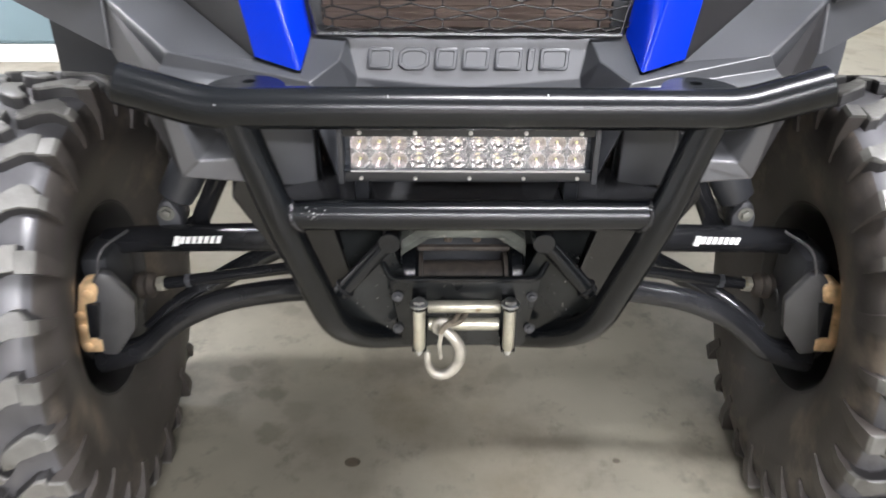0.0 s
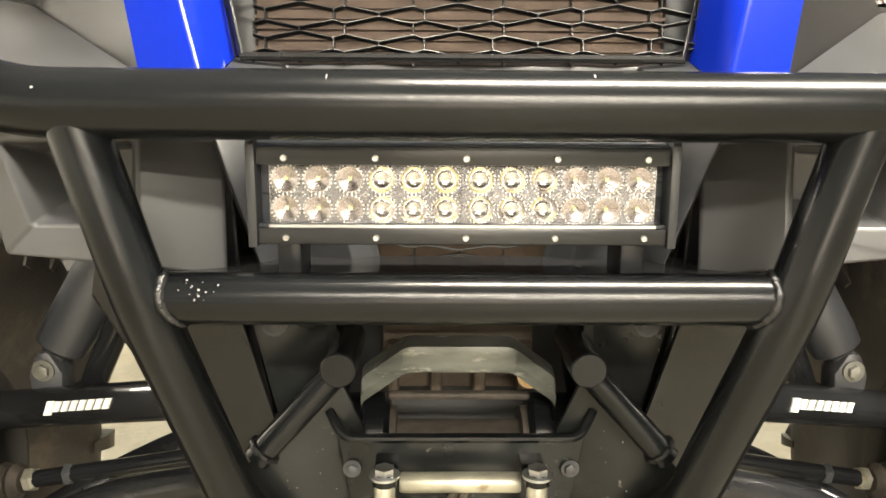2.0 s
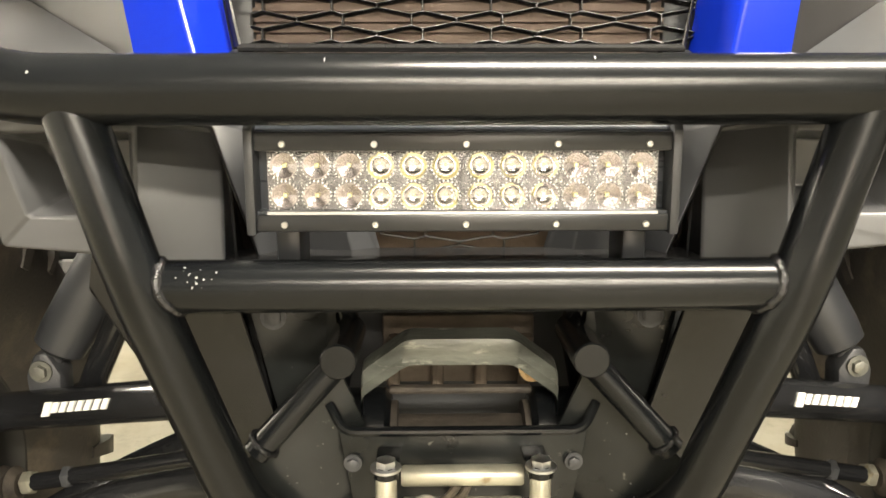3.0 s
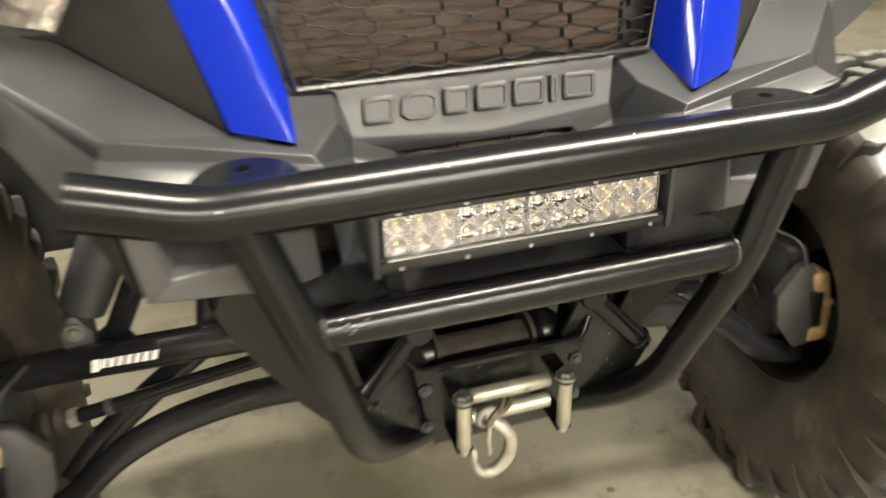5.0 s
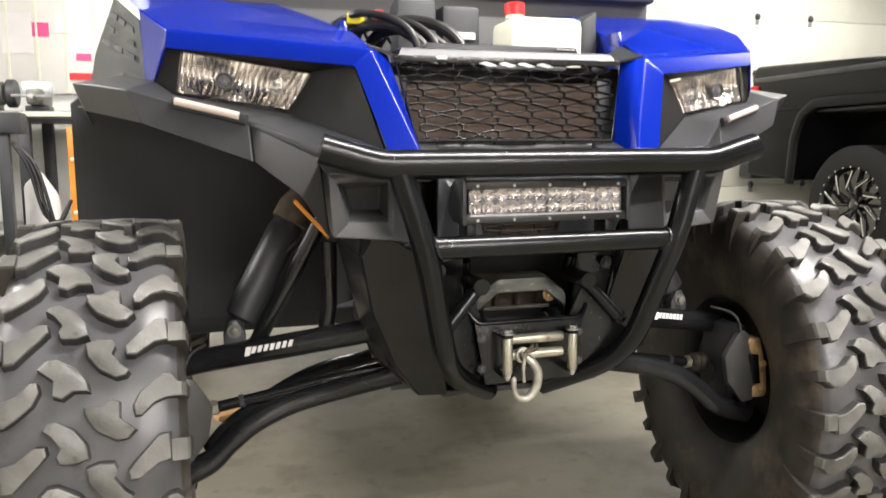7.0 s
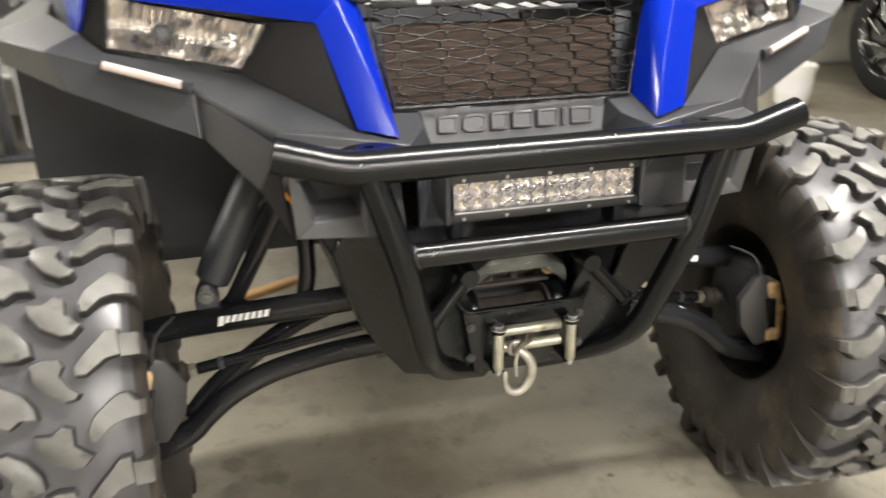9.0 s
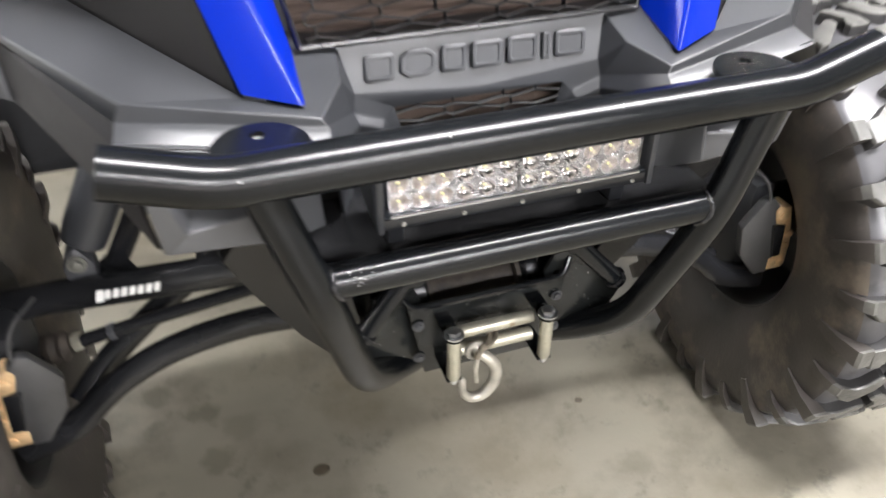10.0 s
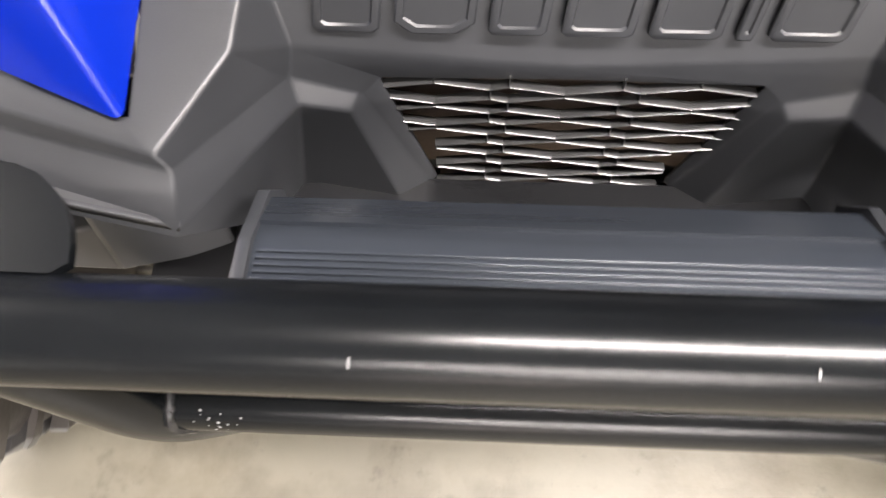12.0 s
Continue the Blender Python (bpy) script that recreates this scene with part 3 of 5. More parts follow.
PC, VT, VB, VR = (0.080, 0.942, 0.716), (0.092, 0.959, 0.833), (0.066, 0.959, 0.740), (0.070, 0.955, 0.740)


def drop(p, dy, dz):
    return (p[0], p[1] + dy, p[2] + dz)


def front_fascia():
    v = [(0, 0.984, 0.894), PT, PB, (0, 0.962, 0.840), IL, PK, drop(T, 0.003, -0.004), G, drop(OL, 0.003, -0.004), K,
         ST, SB, KS, KB, PA, PA2, PBB, PB2, VT, (0, 0.961, 0.832), PC, (0.15, 0.952, 0.70), drop(IL, 0.03, 0.003), (0.142, 1.01, 0.897), (0, 1.014, 0.897), VB, VR]
    f = [(0, 1, 2, 3), (4, 5, 1), (1, 5, 2), (4, 6, 5), (6, 7, 5), (6, 8, 9, 7), (7, 9, 12, 10), (10, 12, 13, 11), (7, 10, 14, 5), (5, 14, 2), (10, 11, 15, 14),
         (14, 15, 17, 16), (2, 14, 16, 18), (2, 18, 19, 3), (15, 11, 21), (15, 21, 20, 17), (17, 20, 26, 16), (16, 26, 25, 18), (0, 24, 23, 1), (1, 23, 22, 4)]
    moulded("front_fascia", shell(v, f, 0.004, 0.0019, mirror=True, segs=2), M_GRAY, utv, "dark grey moulded plastic nose panel")


front_fascia()


def nose_sides(s):
    v = side([SB, KB, (0.340, 0.878, 0.852), (0.178, 0.90, 0.835), (0.182, 0.932, 0.835), (0.178, 0.910, 0.735), (0.235, 0.905, 0.842), (0.335, 0.872, 0.848),
              (0.329, 0.888, 0.756), (0.235, 0.889, 0.748), (0.322, 0.882, 0.836), (0.306, 0.884, 0.778), (0.242, 0.902, 0.776), (0.240, 0.904, 0.836),
              (0.306, 0.914, 0.828), (0.292, 0.932, 0.793), (0.248, 0.940, 0.792), (0.246, 0.934, 0.830), (0.178, 0.99, 0.835), (0.178, 0.99, 0.735), (0.318, 0.985, 0.752), (0.178, 0.985, 0.733), (0.338, 0.985, 0.850)], s)
    f = [(0, 1, 2, 3), (4, 5, 9, 6), (6, 13, 10, 7), (7, 10, 11, 8), (8, 11, 12, 9), (9, 12, 13, 6), (10, 14, 15, 11), (11, 15, 16, 12), (12, 16, 17, 13), (13, 17, 14, 10), (14, 17, 16, 15), (4, 18, 19, 5), (8, 20, 21, 5, 9), (7, 22, 20, 8)]
    moulded("nose_side_panel", shell(v, f, 0.004, 0.004, segs=3), M_POD, utv, "black moulded side pod with a recess")
    inner = side([(0.180, 0.940, 0.838), (0.180, 1.09, 0.838), (0.180, 1.09, 0.500), (0.145, 0.985, 0.500), (0.176, 0.940, 0.735)], s)
    part("nose_inner_wall", slab(inner, (-s, 0, 0), 0.004), M_NOSE, utv, "black inner nose wall")
    lo = side([(0.283, 0.915, 0.716), (0.268, 0.893, 0.750), (0.178, 0.911, 0.733), (0.128, 0.975, 0.470), (0.170, 1.005, 0.462), (0.212, 1.00, 0.52), (0.305, 1.03, 0.742), (0.225, 1.15, 0.50), (0.256, 0.968, 0.62)], s)
    moulded("lower_nose_panel", shell(lo, [(0, 1, 2, 3, 4, 5, 8), (0, 8, 6), (8, 5, 7, 6), (5, 4, 7)], 0.004, 0.005, segs=3), M_NOSE, utv, "scuffed glossy black lower nose panel")


for s in (-1, 1):
    nose_sides(s)


def blue_panels(s):
    v = side([T, OL, BB, BTI, GI, IL, BF, FF, FL, (0.598, 1.168, 1.003), (0.604, 1.20, 1.125), (0.655, 1.42, 1.195), (0.675, 1.62, 1.225), (0.345, 1.62, 1.225), (0.305, 1.32, 1.150), (0.258, 1.09, 1.085),
              (0.27, 1.12, 1.03), (0.33, 1.6, 1.05), (0.70, 1.45, 1.03), (0.46, 1.30, 1.165)], s)
    f = [(0, 1, 2, 3), (0, 3, 4, 5), (2, 6, 7, 3), (7, 6, 8), (7, 8, 9, 10), (3, 7, 10, 19, 15), (10, 11, 19), (19, 11, 12, 13, 14), (15, 19, 14), (15, 14, 13, 17, 16)]
    moulded("fender", shell(v, f, 0.004, 0.004, segs=3), M_BLUE, utv, "glossy royal blue plastic fender")


def flares(s):
    v = side([drop(OL, 0.003, -0.004), K, (0.372, 1.047, 0.944), (0.443, 1.034, 0.935), (0.550, 1.100, 0.976), (0.556, 1.077, 0.962), FL, (0.622, 1.090, 0.983), (0.640, 1.25, 1.02), (0.712, 1.170, 0.999),
              (0.438, 1.027, 0.924), (0.434, 1.011, 0.869), (0.600, 1.078, 0.930), KB, (0.368, 0.925, 0.816), (0.70, 1.2, 0.955), (0.745, 1.42, 1.0), (0.66, 1.45, 1.05), (0.72, 1.42, 0.94), KS, (0.334, 0.899, 0.757), (0.4355, 1.0300, 0.924), (0.4315, 1.0140, 0.8685)], s)
    f = [(0, 2, 3, 1), (2, 4, 5, 3), (4, 6, 7, 5), (6, 8, 9, 7), (8, 17, 16, 9), (3, 5, 7, 12, 11, 10), (7, 9, 15, 12), (9, 16, 18, 15), (1, 3, 10, 21, 19), (10, 11, 22, 21)]
    moulded("fender_flare", shell(v, f, 0.004, 0.004, segs=3), M_GRAY, utv, "dark grey moulded fender flare")
    # This face is coloured darker than the flare for the shade beneath it.
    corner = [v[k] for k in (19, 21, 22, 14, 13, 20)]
    moulded("shaded_flare_corner", shell(corner, [(0, 1, 2, 3, 4), (4, 3, 5)], 0.004, 0.003, segs=3), M_BEZEL, utv, "flare corner coloured dark for the shade there")
    bm = swept(side([(0.452, 1.024, 0.9395), (0.548, 1.065, 0.964)], s), 0.0060, seg=12, flat=0.7)
    part("marker_lamp", bm, M_DRL, utv, "slim frosted marker lamp")
    part("marker_bezel", swept(side([(0.440, 1.026, 0.934), (0.553, 1.074, 0.963)], s), 0.009, seg=10, flat=0.6), M_BLACKPL, utv)


def headlight(s):
    lamp = under("headlight", "clear angular headlight with ribbed reflector")
    h = [(0.536, 1.104, 1.046), (0.335, 1.032, 1.008), (0.372, 1.042, 0.952), (0.425, 1.062, 0.950), (0.546, 1.099, 0.982)]
    part("lens", slab(side(h, s), (0.3 * s, -1, 0.1), 0.002), M_LENS, lamp).visible_shadow = False
    bm = bmesh.new()
    flutes, fine, high = 21, 8, 10
    rng = random.Random(77)
    shape = [(rng.uniform(0.0016, 0.0024), rng.uniform(-0.0008, 0.0008), rng.uniform(-0.002, 0.002)) for k in range(flutes)]
    rows = []
    for k in range(flutes * fine + 1):
        t = k / (flutes * fine)
        top = Vector(h[0]).lerp(Vector(h[1]), t)
        bot = Vector(h[4]).lerp(Vector(h[2]), t)
        u = (k % fine) / fine
        swell, skew, lean = shape[min(k // fine, flutes - 1)]
        line = []
        for j in range(high + 1):
            v = j / high
            bowl = sum(max(0.0, 1 - ((t - c) / 0.30) ** 2 - ((v - 0.45) / 0.75) ** 2) for c in (0.27, 0.77))
            p = top.lerp(bot, v)
            d = 0.014 + 0.020 * bowl * 4 * v * (1 - v) - swell * 4 * u * (1 - u) + skew * (u - 0.5) + lean * (v - 0.5)
            line.append(bm.verts.new((s * p.x, p.y + d, p.z)))
        rows.append(line)
    for a, b in zip(rows, rows[1:]):
        for i in range(high):
            bm.faces.new((a[i], b[i], b[i + 1], a[i + 1]))
    part("reflector", bm, M_LAMPREF, lamp, "ribbed chrome reflector", sharp=60)
    part("projector_ring", lathed([(0, 0.0145), (-0.004, 0.0125), (-0.002, 0.0105), (0.016, 0.0105)], (s * 0.470, 1.088, 0.9985), (0, 1, 0), 28, caps=False), M_KNUCKLE, lamp)
    part("projector_lens", lathed([(0.0, 0.0004), (0.0005, 0.004), (0.002, 0.0075), (0.005, 0.0105)], (s * 0.470, 1.086, 0.9985), (0, 1, 0), 28, caps=False), M_PROJECTOR, lamp)
    part("inner_cup", lathed([(0.0, 0.0135), (0.006, 0.0125), (0.016, 0.008), (0.018, 0.003)], (s * 0.388, 1.050, 0.988), (0, 1, 0), 24, caps=False), M_CHROME, lamp)
    bz = side([BB, BF, FL, (0.550, 1.101, 0.978), (0.372, 1.049, 0.946), OL, (0.536, 1.108, 1.049), (0.333, 1.036, 1.012), (0.372, 1.046, 0.950), (0.425, 1.066, 0.948), (0.548, 1.103, 0.980)], s)
    f = [(0, 1, 6, 7), (1, 2, 3, 10, 6), (3, 4, 8, 9, 10), (4, 5, 0, 7, 8)]
    part("bezel", shell([(x, y + 0.006, z - (0.014 if k in (3, 4, 5) else 0)) for k, (x, y, z) in enumerate(bz)], f, 0.006, 0.0), M_BEZEL, lamp, "matt black headlight surround")


for s in (-1, 1):
    blue_panels(s)
    flares(s)
    headlight(s)


# --- grille
def bar_piece(bm, A, B, nrm, w, d):
    """A bar from A to B with its ridge along nrm, w wide and d deep, its front edges chamfered."""
    t = (B - A).normalized()
    q = nrm.cross(t) * (w / 2)
    section = (q * 0.2, -q * 0.2, -q - nrm * d * 0.28, -q - nrm * d, q - nrm * d, q - nrm * d * 0.28)
    a, b = ([bm.verts.new(p + o) for o in section] for p in (A - t * w * 0.3, B + t * w * 0.3))
    for k in range(6):
        bm.faces.new((a[k], a[(k + 1) % 6], b[(k + 1) % 6], b[k]))
    bm.faces.new(a)
    bm.faces.new(b)


def cell_bars(origin, ux, uz, nrm, first, row, side_h, peak_h, start, inside, w, d, pitch=0.0636, half=0.0273):
    """Columns of long six-sided cells with peaked tops; every second column sits half a row higher, joined by short slanting links."""
    bm = bmesh.new()

    def bar(x0, v0, x1, v1):
        if inside((x0 + x1) / 2, (v0 + v1) / 2):
            bar_piece(bm, origin + ux * x0 + uz * v0, origin + ux * x1 + uz * v1, nrm, w, d)

    for i in range(-4, 5):
        x = first + pitch * i
        for j in range(-2, 12):
            v = start + row * (j + 0.5 * (i % 2))
            for f in (-1, 1):
                bar(x - half, v + f * side_h, x, v + f * peak_h)
                bar(x, v + f * peak_h, x + half, v + f * side_h)
                bar(x + half, v + f * side_h, x + pitch - half, v + f * (row / 2 - side_h))
                bar(x + f * half, v - side_h, x + f * half, v + side_h)
            bar(x, v + peak_h, x, v + row - peak_h)
    bmesh.ops.recalc_face_normals(bm, faces=bm.faces[:])
    return bm


def grilles():
    grille = under("grille", "black plastic honeycomb grille")
    ux, uz = Vector((1, 0, 0)), Vector((0, 0.030, 0.138)).normalized()
    nrm = -ux.cross(uz) if ux.cross(uz).y > 0 else ux.cross(uz)
    bm = cell_bars(Vector((0, 0.976, 0.897)), ux, uz, nrm, -0.0671, 0.0232, 0.0045, 0.0100, 0.0019, lambda a, b: 0 < b < 0.138 and abs(a) < 0.172 + 0.2 * b, 0.0021, 0.008)
    part("mesh", bm, M_MESHBAR, grille)
    loop = [(-0.176, 0.973, 0.899), (0.176, 0.973, 0.899), (0.205, 1.003, 1.034), (-0.205, 1.003, 1.034), (-0.176, 0.973, 0.899)]
    part("frame", swept(loop, 0.0034, seg=8, cap=False), M_MESHBAR, grille)
    part("top_lip", boxed(-0.198, 0.198, 0.999, 1.005, 1.028, 1.038, bevel=0.001), M_MESHBAR, grille)
    part("bright_piece", boxed(-0.136, -0.117, 0.994, 0.998, 1.0312, 1.0368, bevel=0.001), M_ALLOY, grille, "bright metal piece at the grille top")
    # Slanted slivers stand in for bright background seen between the top bars.
    for k in range(4):
        x = -0.062 + 0.0345 * k
        part("bright_piece", slab([(x, 0.9945, 1.0275), (x + 0.012, 0.9945, 1.0305), (x + 0.033, 0.9945, 1.0240), (x + 0.020, 0.9945, 1.0225)], (0, -1, 0), 0.002), M_ALLOY, grille, "bright metal piece at the grille top")
    # White patch standing in for a glint on the top panel.
    part("label", boxed(0.088, 0.122, 1.0125, 1.030, 1.0563, 1.0572), M_PAPER, grille, "small white patch for a panel glint")
    part("top_panel", shell([(-0.2, 1.000, 1.032), (0.2, 1.000, 1.032), (0.19, 1.012, 1.052), (-0.19, 1.012, 1.052), (0.2, 1.09, 1.055), (-0.2, 1.09, 1.055)], [(0, 1, 2, 3), (3, 2, 4, 5)], 0.004, 0.003), M_BLACKPL, grille)
    uz = Vector((0, 0.02, 1)).normalized()
    bm = cell_bars(Vector((0, 0.957, 0.738)), ux, uz, Vector((0, -1, 0.02)).normalized(), -0.002, 0.0191, 0.0036, 0.0082, 0.0161, lambda a, b: 0 < b < 0.094 and abs(a) < 0.066 + 0.27 * b, 0.0016, 0.005)
    part("lower_mesh", bm, M_SLAT, grille)
    part("lower_core", boxed(-0.12, 0.12, 0.985, 0.990, 0.715, 0.835), M_FIN, grille, "dusty brown core behind the lower vent")


grilles()


def radiator():
    rad = under("radiator", "dusty brown finned radiator core")
    part("core", boxed(-0.19, 0.19, 1.035, 1.075, 0.70, 1.0), M_FIN, rad)
    bm = bmesh.new()
    for k in range(34):
        z = 0.705 + 0.0088 * k
        box(bm, -0.188, 0.188, 1.0315, 1.036, z, z + 0.003)
    tagged(part("fin", bm, M_FIN, rad), kind="stuff")
    for s in (-1, 1):
        part("tank", boxed(s * 0.19 - 0.015, s * 0.19 + 0.015, 1.03, 1.085, 0.69, 1.01, bevel=0.005), M_BLACKPL, rad)


radiator()


# --- wheels
TYRE_R, CARCASS_R, LUG_ROWS, PITCH = 0.384, 0.365, 28, 2 * math.pi / 28


def tread_r(w):
    return float(np.interp(abs(w), (0, 0.06, 0.100, 0.118, 0.128, 0.133), (CARCASS_R, CARCASS_R - 0.0005, 0.3615, 0.352, 0.332, 0.305)))


def tread_block(outline, turned):
    """One lug on the crown of a wheel at the origin: rows of (along the tread, across it). The tread looks the same when turned half round."""
    bm = bmesh.new()
    f = -1 if turned else 1
    n = len(outline)
    mu, mw = sum(p[0] for p in outline) / n, sum(p[1] for p in outline) / n
    rings = []
    for grow, h in ((1.05, -0.004), (0.985, 0.0155), (0.955, 0.0182), (0.90, 0.0192)):
        ring = []
        for u, w in outline:
            uu, ww = f * (mu + (u - mu) * grow), f * (mw + (w - mw) * grow)
            r = tread_r(ww) + h
            ring.append(bm.verts.new((-ww, -r * math.cos(uu / TYRE_R), r * math.sin(uu / TYRE_R))))
        rings.append(ring)
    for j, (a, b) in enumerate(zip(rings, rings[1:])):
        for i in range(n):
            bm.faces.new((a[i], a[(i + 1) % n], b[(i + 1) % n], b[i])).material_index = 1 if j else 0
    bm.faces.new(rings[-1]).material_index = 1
    bmesh.ops.recalc_face_normals(bm, faces=bm.faces[:])
    return bm


def side_biter(rows, u0, u1, turned):
    """A stepped block that runs from a shoulder lug down the sidewall: rows of (radius, inner and outer distance from the middle, inset)."""
    bm = bmesh.new()
    f = -1 if turned else 1
    made = []
    for r, x0, x1, inset in rows:
        made.append([bm.verts.new((f * x, -r * math.cos(f * a / TYRE_R), r * math.sin(f * a / TYRE_R))) for x, a in ((x0, u0 + inset), (x1, u0 + inset), (x1, u1 - inset), (x0, u1 - inset))])
    for j, (a, b) in enumerate(zip(made, made[1:])):
        for k in range(4):
            bm.faces.new((a[k], a[(k + 1) % 4], b[(k + 1) % 4], b[k])).material_index = 1 if j == 0 else 0
    bm.faces.new(made[0]).material_index = 1
    bm.faces.new(made[-1])
    bmesh.ops.recalc_face_normals(bm, faces=bm.faces[:])
    return bm


LONG_SHOULDER = [(0.030, -0.105), (-0.006, -0.108), (-0.010, -0.089), (-0.021, -0.074), (-0.029, -0.063), (-0.028, -0.051), (-0.016, -0.049), (-0.001, -0.062), (0.013, -0.076), (0.029, -0.091)]
NOTCHED_SHOULDER = [(0.029, -0.111), (0.016, -0.121), (-0.005, -0.121), (-0.007, -0.103), (-0.013, -0.086), (-0.029, -0.069), (-0.029, -0.061), (-0.016, -0.058), (0.002, -0.066), (0.017, -0.083), (0.029, -0.100)]
PLAIN_CENTRE = [(-0.006, 0.002), (-0.001, -0.014), (-0.003, -0.033), (-0.012, -0.037), (-0.024, -0.032), (-0.042, -0.044), (-0.051, -0.055), (-0.058, -0.050), (-0.060, -0.037), (-0.047, -0.016), (-0.026, -0.001)]
HORNED_CENTRE = [(-0.010, 0.004), (-0.012, -0.016), (-0.002, -0.030), (-0.007, -0.042), (-0.030, -0.042), (-0.047, -0.062), (-0.059, -0.051), (-0.060, -0.037), (-0.045, -0.012), (-0.025, 0.001)]
LONG_SIDE = [(0.379, 0.1065, 0.1265, 0.0), (0.374, 0.106, 0.1305, 0.0), (0.338, 0.117, 0.1345, 0.002), (0.292, 0.120, 0.1305, 0.004)]
NOTCHED_SIDE = [(0.372, 0.112, 0.1220, 0.001), (0.360, 0.112, 0.1290, 0.001), (0.334, 0.117, 0.1335, 0.003), (0.312, 0.120, 0.1305, 0.004)]


def wheel_meshes():
    """Rows of (name, mesh, which of two rows), shared by all the wheels."""
    rows = []
    for which, outlines, sides in ((0, (LONG_SHOULDER, PLAIN_CENTRE), LONG_SIDE), (1, (NOTCHED_SHOULDER, HORNED_CENTRE), NOTCHED_SIDE)):
        for turned in (False, True):
            for o in outlines:
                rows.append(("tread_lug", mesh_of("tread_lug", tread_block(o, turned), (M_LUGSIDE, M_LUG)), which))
            u0, u1 = (-0.010, 0.020) if which == 0 else (-0.006, 0.016)
            rows.append(("side_lug", mesh_of("side_lug", side_biter(sides, u0, u1, turned), (M_SIDEWALL, M_LUG)), which))
    return rows


def wheel(s, yc, meshes, phase, toe, xc, zc=0.384):
    hub = under("wheel", "black rim with a worn knobbly off-road tyre")
    cx = s * xc
    turn = -s * toe
    ax = (s * math.cos(turn), s * math.sin(turn), 0)
    half = [(0.085, 0.168), (0.097, 0.180), (0.114, 0.225), (0.1245, 0.270), (0.1285, 0.305), (0.1250, 0.332), (0.1165, 0.352), (0.100, 0.3615), (0.06, CARCASS_R - 0.0005)]
    prof = [(-w, r) for w, r in half] + [(0, CARCASS_R)] + half[::-1]
    bm = bmesh.new()
    lathe(bm, prof, (cx, yc, zc), ax, 112)
    bmesh.ops.recalc_face_normals(bm, faces=bm.faces[:])
    for f in bm.faces:
        m = f.calc_center_median()
        f.material_index = 0 if math.hypot(m.y - yc, m.z - zc) > 0.345 else 1
    part("tyre", bm, [M_RUBBER, M_SIDEWALL], hub, "worn black off-road tyre with deep hooked lugs", sharp=40)
    for k in range(LUG_ROWS):
        for name, me, which in meshes:
            if which != k % 2:
                continue
            ob = new(name, me)
            ob.location = (cx, yc, zc)
            ob.rotation_euler = (-(phase / TYRE_R + PITCH * k), 0, turn)
            ob.parent = hub
    rim = lathed([(-0.088, 0.176), (-0.086, 0.166), (-0.06, 0.152), (0.05, 0.15), (0.06, 0.145), (0.064, 0.07), (0.05, 0.05), (0.05, 0.0005), (0.056, 0.0005), (0.06, 0.05), (0.075, 0.07), (0.075, 0.15), (0.098, 0.160), (0.1, 0.176)], (cx, yc, zc), ax, 48, caps=False)
    part("rim", rim, M_RIM, hub)
    return hub


LUG_MESHES = wheel_meshes()
for s, phase, toe, xc in ((-1, 0.261, 0.032, 0.683), (1, 0.185, 0.048, 0.690)):
    wheel(s, 1.205, LUG_MESHES, phase, toe, xc)
    wheel(s, 3.25, LUG_MESHES, phase + 0.03, 0.0, 0.68)


# --- raised emblem blocks on the nose plate, plain shapes only
def emblem():
    plate = under("emblem", "row of raised dark grey blocks")
    n = Vector((0, -0.95, 0.3)).normalized()
    up = Vector((0, 0.0163, 0.0515)).normalized()
    wide = (0.030, 0.036, 0.026, 0.032, 0.032, 0.008, 0.034)
    x = -0.118
    for k, w in enumerate(wide):
        c = Vector((x + w / 2, 0.9672, 0.8722))
        bm = bmesh.new()
        rows = []
        cut = 0.45 if k == 1 else 0.18
        for grow, lift in ((1.0, -0.001), (1.0, 0.0006), (0.93, 0.0015), (0.74, 0.0015), (0.68, 0.0003)):
            hw, hh = max(0.0012, w / 2 - (1 - grow) * 0.014), 0.0128 - (1 - grow) * 0.014
            lean = 0.10 * hh
            rows.append([bm.verts.new(c + Vector((a * hw + b * lean, 0, 0)) + up * (b * hh) + n * lift) for a, b in ((-1, cut - 1), (cut - 1, -1), (1 - cut, -1), (1, cut - 1), (1, 1 - cut), (1 - cut, 1), (cut - 1, 1), (-1, 1 - cut))])
        for a, b in zip(rows, rows[1:]):
            for q in range(8):
                bm.faces.new((a[q], a[(q + 1) % 8], b[(q + 1) % 8], b[q]))
        bm.faces.new(rows[-1])
        bmesh.ops.recalc_face_normals(bm, faces=bm.faces[:])
        part("raised_block", bm, M_GRAY, plate)
        x += w + 0.0061


emblem()


